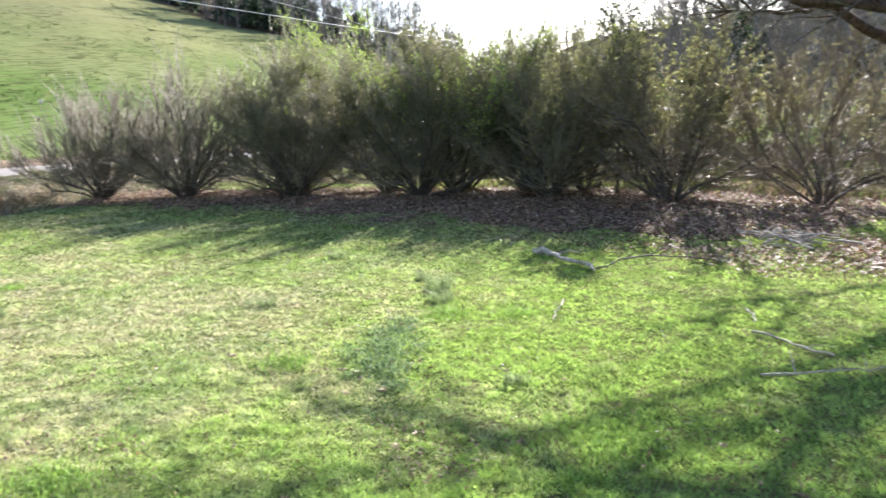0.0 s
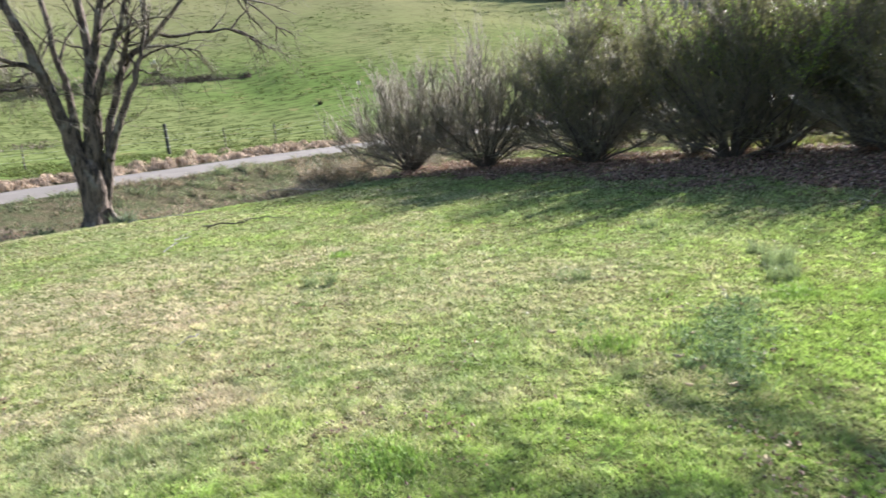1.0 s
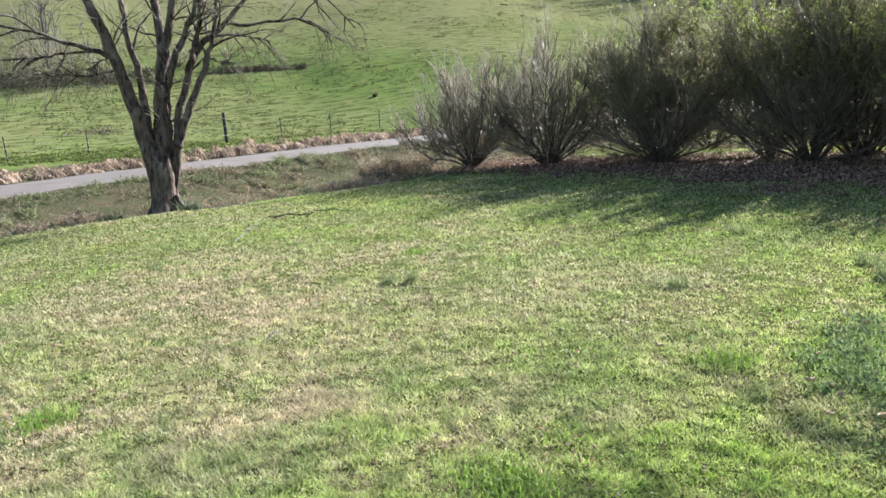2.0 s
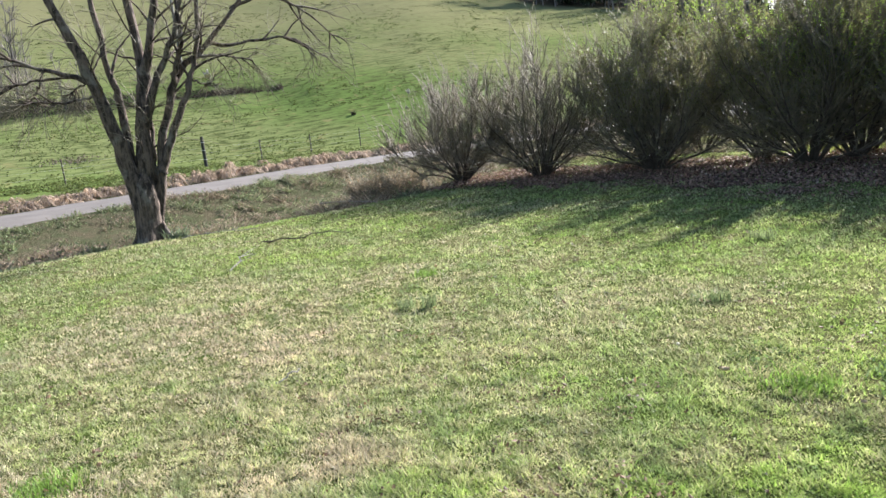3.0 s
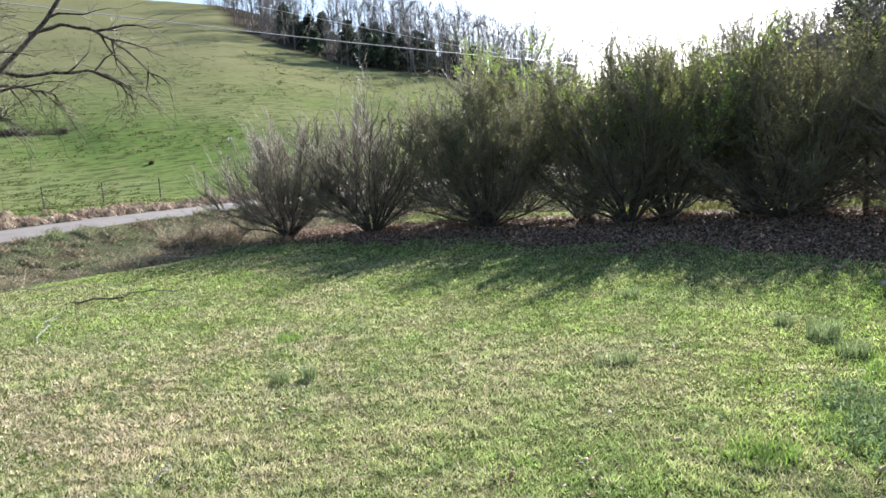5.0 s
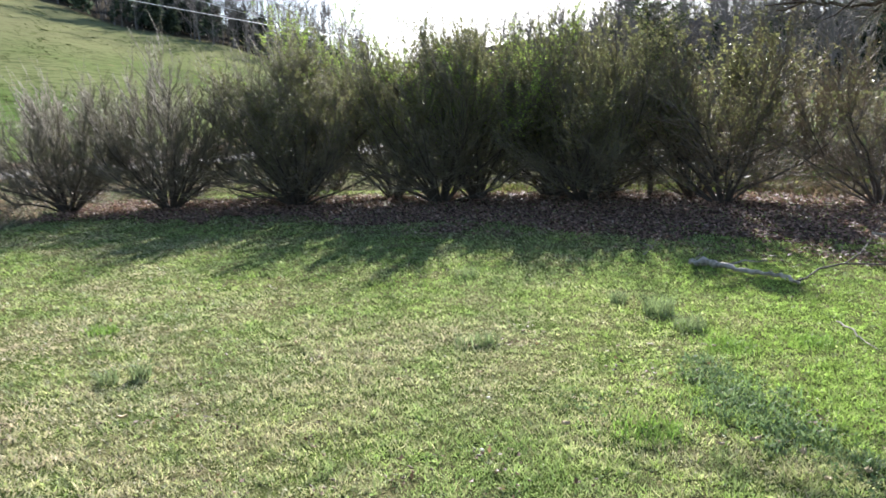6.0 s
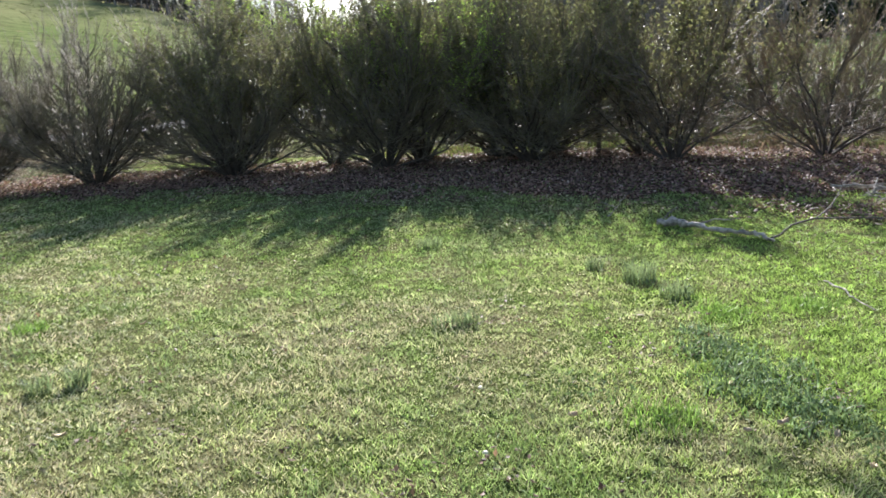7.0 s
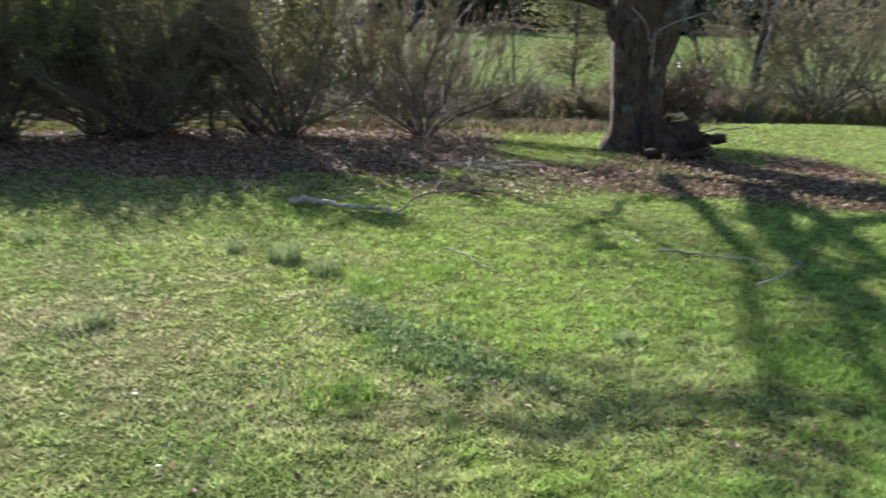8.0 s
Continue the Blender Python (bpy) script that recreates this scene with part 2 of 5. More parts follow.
ROTTEN = plain("rotten_wood", (0.02, 0.013, 0.009), (0.08, 0.05, 0.033), 8.0, 0.9, 0.9, 0.02)
BLACK_POST = plain("tarred_wood", (0.012, 0.012, 0.012), (0.035, 0.033, 0.03), 9.0, 0.7, 0.5, 0.006)
POST = plain("grey_post", (0.12, 0.11, 0.10), (0.26, 0.25, 0.23), 8.0, 0.8, 0.4, 0.006)
CUT_WOOD = plain("cut_wood", (0.42, 0.28, 0.15), (0.62, 0.46, 0.28), 12.0, 0.75, 0.4, 0.004)
WIRE = plain("aluminium_wire", (0.45, 0.45, 0.46), (0.62, 0.62, 0.63), 2.0, 0.35, 0.1, 0.002)
PALE_LEAF = plain("pale_dead_leaf", (0.30, 0.215, 0.13), (0.52, 0.41, 0.25), 40.0, 0.7, 0.3, 0.002)
WHITE = plain("white_scrap", (0.64, 0.57, 0.44), (0.80, 0.74, 0.60), 30.0, 0.5, 0.2, 0.002)

# ---------------------------------------------------------------- mesh builders
def mesh_from(name, verts, faces, mat, smooth=True, tint=None, floats=()):
    """A mesh from arrays: verts (n, 3), faces (m, k) with k corners each."""
    verts, faces = np.asarray(verts, np.float32), np.asarray(faces, np.int32)
    me = bpy.data.meshes.new(name)
    me.vertices.add(len(verts))
    me.vertices.foreach_set("co", verts.ravel())
    me.loops.add(faces.size)
    me.loops.foreach_set("vertex_index", faces.ravel())
    me.polygons.add(len(faces))
    me.polygons.foreach_set("loop_start", np.arange(len(faces), dtype=np.int32) * faces.shape[1])
    me.polygons.foreach_set("use_smooth", np.full(len(faces), smooth))
    me.update(calc_edges=True)
    if tint is not None:
        a = me.attributes.new("tint", "FLOAT_COLOR", "POINT")
        rgba = np.ones((len(verts), 4), np.float32)
        rgba[:, :3] = tint
        a.data.foreach_set("color", rgba.ravel())
    for key, values in floats:
        me.attributes.new(key, "FLOAT", "POINT").data.foreach_set("value", np.asarray(values, np.float32))
    me.materials.append(mat)
    return me


def under(ob, parent):
    if parent is not None:
        ob.parent = parent
    return ob


def piece(name, verts, faces, mat, parent=None, label="", smooth=True, tint=None, kind=""):
    return tagged(under(new(name, mesh_from(name, verts, faces, mat, smooth, tint)), parent), label=label, kind=kind)


def part(name, bm, mat, parent=None, label="", smooth=False):
    me = bpy.data.meshes.new(name)
    bm.to_mesh(me)
    bm.free()
    me.polygons.foreach_set("use_smooth", np.full(len(me.polygons), smooth))
    me.materials.append(mat)
    return tagged(under(new(name, me), parent), label=label)


def thing(name, at, label, category, group="", turn=0.0):
    e = new(name)
    e.matrix_world = pose(at[0], at[1], at[2], 0, 0, turn)
    return tagged(e, label, category, group)


def unit(v):
    return v / np.maximum(np.linalg.norm(v, axis=-1, keepdims=True), 1e-9)


def tubes(paths, radii, sides=3):
    """Tapered tubes along paths (n, k, 3) with radii (n, k): vertices and quads."""
    paths, radii = np.asarray(paths, float), np.asarray(radii, float)
    n, k, _ = paths.shape
    tan = np.empty_like(paths)
    tan[:, 1:-1] = paths[:, 2:] - paths[:, :-2]
    tan[:, 0], tan[:, -1] = paths[:, 1] - paths[:, 0], paths[:, -1] - paths[:, -2]
    tan = unit(tan)
    ref = np.where(np.abs(tan[:, :1, 2:3]) > 0.85, np.array([1.0, 0, 0]), np.array([0, 0, 1.0]))
    u = unit(np.cross(tan, np.broadcast_to(ref, tan.shape)))
    v = np.cross(tan, u)
    ang = np.arange(sides) * 2 * np.pi / sides
    ring = u[:, :, None] * np.cos(ang)[:, None] + v[:, :, None] * np.sin(ang)[:, None]
    verts = paths[:, :, None] + ring * radii[:, :, None, None]
    idx = np.arange(n * k * sides).reshape(n, k, sides)
    a, b = idx[:, :-1], idx[:, 1:]
    quads = np.stack([a, np.roll(a, -1, 2), np.roll(b, -1, 2), b], -1).reshape(-1, 4)
    return verts.reshape(-1, 3), quads


def join(*pairs):
    vs, fs, at = [], [], 0
    for v, f in pairs:
        vs.append(v)
        fs.append(f + at)
        at += len(v)
    return np.concatenate(vs), np.concatenate(fs)


def grow(start, way, length, k, wander, lift, g):
    """Branches from start along way, bending at random and lifting towards the sky (or drooping)."""
    n = len(start)
    pts, d = [start], unit(way)
    for _ in range(k - 1):
        d = unit(d + g.normal(0, wander, (n, 3)) + np.array([0, 0, 1.0]) * np.asarray(lift).reshape(-1, 1))
        pts.append(pts[-1] + d * (np.asarray(length) / (k - 1)).reshape(-1, 1))
    return np.stack(pts, 1)


def on_paths(paths, pick, t):
    """Points and directions at t (0 to 1) along the picked paths."""
    k = paths.shape[1]
    s = np.clip(t * (k - 1), 0, k - 1.001)
    i = s.astype(int)
    a, b = paths[pick, i], paths[pick, i + 1]
    return a + (b - a) * (s - i)[:, None], unit(b - a)


def sprout(paths, per, lo, hi, spread, g, skew=1.0):
    """Where the next order of branches leaves the paths, and which way."""
    n = len(paths) * per
    pick = np.repeat(np.arange(len(paths)), per)
    t = lo + (hi - lo) * g.uniform(0, 1, n) ** skew
    at, d = on_paths(paths, pick, t)
    side = unit(np.cross(d, g.normal(0, 1, (n, 3))))
    return at, unit(d + side * spread * g.uniform(0.6, 1.3, n)[:, None]), t, pick


def taper(n, k, r0, r1):
    s = np.linspace(0, 1, k)[None, :]
    return np.asarray(r0).reshape(-1, 1) * (1 - s) + np.asarray(r1).reshape(-1, 1) * s


def leaves(at, size, g, flat=0.0):
    """Folded diamond leaves, four corners and a midrib each: vertices and triangles."""
    n = len(at)
    d = unit(g.normal(0, 1, (n, 3)) * np.array([1, 1, 1 - flat]))
    s = unit(np.cross(d, g.normal(0, 1, (n, 3)) * (1 - flat) + np.array([0, 0, 1.0]) * flat * 3))
    up = np.cross(d, s)
    size = np.asarray(size).reshape(-1, 1)
    mid = at + d * size * 0.5
    v = np.stack([at, mid + s * size * 0.28 + up * size * 0.1, at + d * size, mid - s * size * 0.28 + up * size * 0.1], 1)
    i = np.arange(n)[:, None] * 4
    f = np.concatenate([i + np.array([0, 1, 2]), i + np.array([0, 2, 3])])
    return v.reshape(-1, 3), f


def blades(at, height, width, lean, g, steps=1):
    """Grass blades: a triangle each (steps 1), or a bent strip of three triangles (steps 2)."""
    n = len(at)
    a = g.uniform(0, 2 * np.pi, n)
    side = np.stack([np.cos(a), np.sin(a), 0 * a], 1) * np.asarray(width).reshape(-1, 1)
    b = g.uniform(0, 2 * np.pi, n)
    over = np.stack([np.cos(b), np.sin(b), 0 * b], 1) * (np.asarray(lean) * np.asarray(height)).reshape(-1, 1)
    up = np.array([0, 0, 1.0]) * np.asarray(height).reshape(-1, 1)
    i = np.arange(n)[:, None]
    if steps == 1:
        v = np.stack([at - side, at + side, at + up + over], 1)
        return v.reshape(-1, 3), i * 3 + np.array([0, 1, 2]), 3
    m = at + up * 0.62 + over * 0.3
    v = np.stack([at - side, at + side, m + side * 0.75, m - side * 0.75, at + up * 0.92 + over], 1)
    f = np.concatenate([i * 5 + np.array(c) for c in ((0, 1, 2), (0, 2, 3), (3, 2, 4))])
    return v.reshape(-1, 3), f, 5


# ---------------------------------------------------------------- ground, road
def build_ground():
    radii = [0.0]
    while radii[-1] < 3000:
        radii.append(radii[-1] + max(0.17, radii[-1] * 0.03))
    radii, n = np.array(radii[1:]), 340
    ang = np.arange(n) * 2 * np.pi / n
    x = np.concatenate([[CX], (CX + radii[:, None] * np.cos(ang)).ravel()])
    y = np.concatenate([[CY], (CY + radii[:, None] * np.sin(ang)).ravel()])
    verts = np.stack([x, y, ground_z(x, y)], 1)
    idx = 1 + np.arange(len(radii) * n).reshape(len(radii), n)
    a, b = idx[:-1], idx[1:]
    quads = np.stack([a, b, np.roll(b, -1, 1), np.roll(a, -1, 1)], -1).reshape(-1, 4)
    r, az = polar(x, y)
    field = np.maximum(ease(40, 46, r), ease(7.5, 9, road_off(x, y)) * ease(38, 45, az))
    weeds, litter = zone_weeds(x, y) * (1 - ease(7.5, 9, road_off(x, y)) * ease(38, 45, az)), zone_litter(x, y)
    me = mesh_from("ground", verts, quads, GROUND, True, floats=(("field", field), ("weeds", weeds), ("litter", litter), ("woods", zone_woods(x, y))))
    bm = bmesh.new()
    bm.from_mesh(me)
    bm.verts.ensure_lookup_table()
    for i in range(n):
        bm.faces.new((bm.verts[0], bm.verts[1 + i], bm.verts[1 + (i + 1) % n])).smooth = True
    bm.to_mesh(me)
    bm.free()
    tagged(new("ground", me), "mown lawn, rough verge and hilly green pasture", "ground", kind="structure")


def build_road():
    ys = np.arange(-55, 90, 1.0)
    us = np.linspace(0.0, 4.3, 8)
    edge = np.array([-float(road_off(0.0, y)) / -0.82 for y in ys])
    x = edge[:, None] - us[None, :] / 0.82
    y = np.broadcast_to(ys[:, None], x.shape)
    wob = 0.12 * (vnoise(ys, ys * 0, 1.1, 31) - 0.5)
    x = x.copy()
    x[:, 0] += wob
    x[:, -1] += 0.15 * (vnoise(ys, ys * 0, 0.9, 32) - 0.5)
    crown = 0.03 * np.sin(np.pi * us / 4.3) + 0.035
    crown[0] = crown[-1] = -0.03
    z = np.maximum(ground_z(x, y), 0.2 * ease(38, 50, polar(x, y)[1]) + 0.0) + crown
    idx = np.arange(x.size).reshape(x.shape)
    quads = np.stack([idx[:-1, :-1], idx[1:, :-1], idx[1:, 1:], idx[:-1, 1:]], -1).reshape(-1, 4)[:, ::-1]
    ob = piece("road", np.stack([x, y, z], -1).reshape(-1, 3), quads, ROAD)
    tagged(ob, "narrow grey asphalt country road", "road", kind="structure")


build_ground()
build_road()


# ---------------------------------------------------------------- shrubs of the row
def shrub(at, height, width, seed, stems=26, sub=22, label="", group="row of shrubs", leaf=(0.15, 0.17, 0.075), leaf_n=2600, leaf_size=0.035, turn=0.0, name="shrub", low=0.16, twig_n=20, category="shrub", crook=0.14, bare_top=True, twig_mat=None):
    g = np.random.default_rng(seed)
    t = thing(name, (at[0], at[1], gz(*at) - 0.03), label, category, group, turn)
    a = np.arange(stems) * 2.399 + g.uniform(0, 0.5, stems)
    q = np.sqrt((np.arange(stems) + 0.5) / stems)
    out = np.stack([np.cos(a), np.sin(a), 0 * a], 1)
    start = out * (0.03 + 0.08 * q)[:, None]
    tilt = np.radians(4 + 40 * q * g.uniform(0.7, 1.2, stems))
    way = out * np.sin(tilt)[:, None] + np.array([0, 0, 1.0]) * np.cos(tilt)[:, None]
    reach = height * (1.06 - 0.30 * q) * g.uniform(0.82, 1.08, stems)
    d, pts = unit(way * np.array([width, width, 1.0])), [start]
    for push, lift in ((0.17, 0.0), (0.19, 0.0), (0.05, 0.06), (0.0, 0.14), (-0.03, 0.18), (-0.03, 0.18)):
        d = unit(d + g.normal(0, crook, (stems, 3)) + out * (push * q)[:, None] + np.array([0, 0, 1.0]) * (lift * (0.4 + q))[:, None])
        pts.append(pts[-1] + d * (reach / 6)[:, None])
    main = np.stack(pts, 1)
    main[..., 2] = np.maximum(main[..., 2], 0.06 * np.arange(7))
    r0 = g.uniform(0.016, 0.032, stems)
    for i in range(stems):
        v, f = tubes(main[i:i + 1], taper(1, 7, r0[i:i + 1], [0.005]), 5)
        piece("stem", v, f, STEM, t)
    s1, w1, t1, p1 = sprout(main, sub, low, 0.96, 0.7, g, 0.8)
    len1 = reach[p1] * (0.40 - 0.20 * t1) * g.uniform(0.7, 1.4, len(t1)) + 0.15
    second = grow(s1, w1, len1, 4, 0.13, 0.14, g)
    s2, w2, t2, _ = sprout(second, twig_n, 0.1, 1.0, 0.55, g)
    third = grow(s2, w2, g.uniform(0.14, 0.46, len(t2)) * (0.8 + 0.6 * (t2 > 0.8)), 2, 0.12, 0.3, g)
    if category == "shrub":
        # crossing twigs round the foot, arching out and down
        sl, wl, _, _ = sprout(main, 6, 0.14, 0.5, 1.2, g)
        low_twigs = grow(sl, unit(wl * np.array([1.0, 1.0, 0.4])), g.uniform(0.25, 0.8, len(sl)) * min(1.0, height / 3.0), 4, 0.2, 0.02, g)
        low_twigs[..., 2] = np.maximum(low_twigs[..., 2], 0.08)
        second = np.concatenate([second, low_twigs])
        sb, wb, tb, _ = sprout(low_twigs, 4, 0.2, 1.0, 0.9, g)
        third = np.concatenate([third, grow(sb, wb, g.uniform(0.12, 0.35, len(tb)), 2, 0.18, 0.12, g)])
        # long straight shoots standing out of the top
        su, wu, _, pu = sprout(main, 5, 0.62, 0.99, 0.22, g)
        shoots = grow(su, wu * np.array([1.0, 1.0, 1.6]), g.uniform(0.25, 0.65, len(su)) * (1.1 - 0.4 * q[pu]), 4, 0.04, 0.08, g)
        second = np.concatenate([second, shoots])
        sb, wb, tb, _ = sprout(shoots, 6, 0.05, 0.9, 0.4, g)
        third = np.concatenate([third, grow(sb, wb, g.uniform(0.1, 0.3, len(tb)), 2, 0.08, 0.2, g)])
    v, f = tubes(second, taper(len(second), 4, np.full(len(second), 0.0105), [0.004]), 3)
    piece("branching", v, f, BRANCH, t, kind="stuff")
    v, f = tubes(third, taper(len(third), 2, np.full(len(third), 0.0052), [0.0024]), 3)
    piece("crown", v, f, twig_mat or TWIG, t, kind="stuff")
    if leaf_n:
        pick = g.integers(0, len(third), leaf_n)
        spots, _ = on_paths(third, pick, g.uniform(0.1, 1.0, leaf_n))
        patch = vnoise(spots[:, 0] + at[0], spots[:, 2] * 1.3 + spots[:, 1], 0.55, seed)
        up = spots[:, 2] / height
        spots = spots[(patch > 0.3) & (g.uniform(0, 1, len(spots)) < (0.12 + 0.88 * ease(0.22, 0.6, up)) * (1.15 - 0.75 * bare_top * ease(0.55, 0.8, up)))]
        v, f = leaves(spots, leaf_size * g.uniform(0.6, 1.4, len(spots)), g)
        tint = np.array(leaf) * g.uniform(0.6, 1.35, (len(spots), 1)) * np.array([1, 1, 1]) + g.uniform(0, 0.03, (len(spots), 1)) * np.array([1.5, 0.6, 0.2])
        piece("foliage", v, f, LEAF, t, smooth=False, tint=np.repeat(tint, 4, 0), kind="stuff")
    return t


ROW = [  # height, width factor, stems, side branches, twigs, crookedness, leaves, what sets it apart
    (2.45, 1.15, 32, 14, 8, 0.17, 14000, "low bare twiggy shrub with upright shoots beside the road bank"),
    (2.8, 1.0, 32, 14, 8, 0.17, 17000, "bare twiggy shrub with tall upright shoots and small buds"),
    (3.1, 0.9, 34, 14, 9, 0.17, 52000, "tall dense twiggy shrub with a few small green leaves"),
    (3.5, 1.05, 36, 14, 9, 0.18, 78000, "tall dense twiggy shrub, tangled with green leaves at the top"),
    (3.3, 1.05, 32, 14, 8, 0.19, 62000, "dense twiggy shrub with a dark base and scattered leaves"),
    (3.35, 1.0, 18, 13, 8, 0.22, 26000, "open brown twiggy shrub with several thick crooked stems"),
    (3.0, 1.0, 19, 13, 8, 0.22, 9000, "brown twiggy shrub leaning out at the end of the row"),
]
for i, ((x, y), (h, w, n, side, twig, bent, l, words)) in enumerate(zip(SHRUBS, ROW)):
    shrub((x, y), h, w, 100 + i, n, side, words, leaf_n=l, leaf_size=0.024 if i < 2 else 0.033, twig_n=twig, crook=bent, twig_mat=RED_TWIG if i > 4 else TWIG, bare_top=i < 2)
for i, (x, y, h) in enumerate([(-16.4, 13.2, 4.2), (-11.3, 12.3, 3.6), (-10.1, 13.5, 3.6)]):
    shrub((x, y), h, (1.15, 0.85, 0.85)[i], 140 + i, 16, label="taller shrub behind the row, covered in fresh yellow-green leaves", group="green shrubs behind the row",
          leaf=(0.27, 0.40, 0.085), leaf_n=(34000, 24000, 14000)[i], leaf_size=0.042, bare_top=False, name="leafy_shrub", low=0.5, twig_n=8, sub=16)
# some of these, and their large leaves, are added to solidify the row's shadow
for i, (x, y, h) in enumerate([(-15.4, 11.0, 2.6), (-10.4, 13.8, 3.3), (-13.3, 12.0, 3.5), (-7.4, 14.2, 3.4), (-11.9, 13.3, 3.5), (-9.3, 14.5, 3.4)]):
    shrub((x, y), h, 1.1, 150 + i, 22, 14, "brown shrub behind the row, with large leaves added to block the sun", "bare shrubs behind the row", leaf_n=15000, leaf_size=0.07, name="back_shrub", twig_n=7, low=0.3, bare_top=False)


# ---------------------------------------------------------------- trees
def limb(points, r0, r1, k, g, wobble=0.03):
    """A smooth bent limb through a few points: path (1, k, 3) and radii (1, k)."""
    p = np.asarray(points, float)
    s = np.linspace(0, len(p) - 1, k)
    i = np.clip(s.astype(int), 0, len(p) - 2)
    u = (s - i)[:, None]
    a, b = p[np.clip(i - 1, 0, None)], p[i]
    c, d = p[i + 1], p[np.clip(i + 2, None, len(p) - 1)]
    path = 0.5 * (2 * b + (c - a) * u + (2 * a - 5 * b + 4 * c - d) * u * u + (3 * b - a - 3 * c + d) * u ** 3)
    path[1:-1] += g.normal(0, wobble, (k - 2, 3))
    return path[None], (r0 + (r1 - r0) * np.linspace(0, 1, k) ** 0.8)[None]


def trunk_mesh(path, radii, sides, g, lobes, flare, height, creases=()):
    """A trunk with uneven lobes and root flare."""
    v, f = tubes(path, radii, sides)
    mid = path[0][:, None].repeat(sides, 1).reshape(-1, 3)
    d = v - mid
    ang = np.arctan2(d[:, 1], d[:, 0])
    k = 1 + sum(a * np.cos(m * ang + p) for m, a, p in lobes)
    for where, wide, deep in creases:
        k = k - deep * np.exp(-((np.mod(ang - where + np.pi, 2 * np.pi) - np.pi) / wide) ** 2)
    low = np.clip(1 - v[:, 2] / height, 0, 1) ** 2
    k = k + low * flare * (0.7 + 0.5 * np.cos(5 * ang + 0.7) + 0.3 * np.cos(3 * ang))
    v = mid + d * k[:, None] + g.normal(0, 0.006, v.shape)
    return v, f


def branchwork(t, limbs, per, g, bark_mat, thin_mat, length, droop=0.02, twigs=6, lo=0.3):
    """Side branches and twigs on a list of (path, radii), one part each."""
    for path, _ in limbs:
        reach = np.linalg.norm(np.diff(path[0], axis=0), axis=1).sum()
        s, w, tt, _ = sprout(path, per, lo, 0.98, 0.9, g)
        ln = length * (1.15 - 0.75 * tt) * g.uniform(0.6, 1.3, len(tt)) * min(1.0, reach / 3.0)
        second = grow(s, w, ln, 6, 0.16, droop, g)
        v, f = tubes(second, taper(len(second), 6, 0.012 + 0.012 * ln, [0.004]), 4)
        piece("branching", v, f, bark_mat, t, kind="stuff")
        s, w, tt, _ = sprout(second, twigs, 0.25, 1.0, 0.8, g)
        third = grow(s, w, g.uniform(0.25, 0.9, len(tt)), 4, 0.16, droop, g)
        s, w, tt, _ = sprout(third, 3, 0.2, 1.0, 0.8, g)
        fourth = grow(s, w, g.uniform(0.1, 0.35, len(tt)), 3, 0.15, droop, g)
        v, f = join(tubes(third, taper(len(third), 4, np.full(len(third), 0.006), [0.0025]), 3),
                    tubes(fourth, taper(len(fourth), 3, np.full(len(fourth), 0.003), [0.0015]), 3))
        piece("crown", v, f, thin_mat, t, kind="stuff")


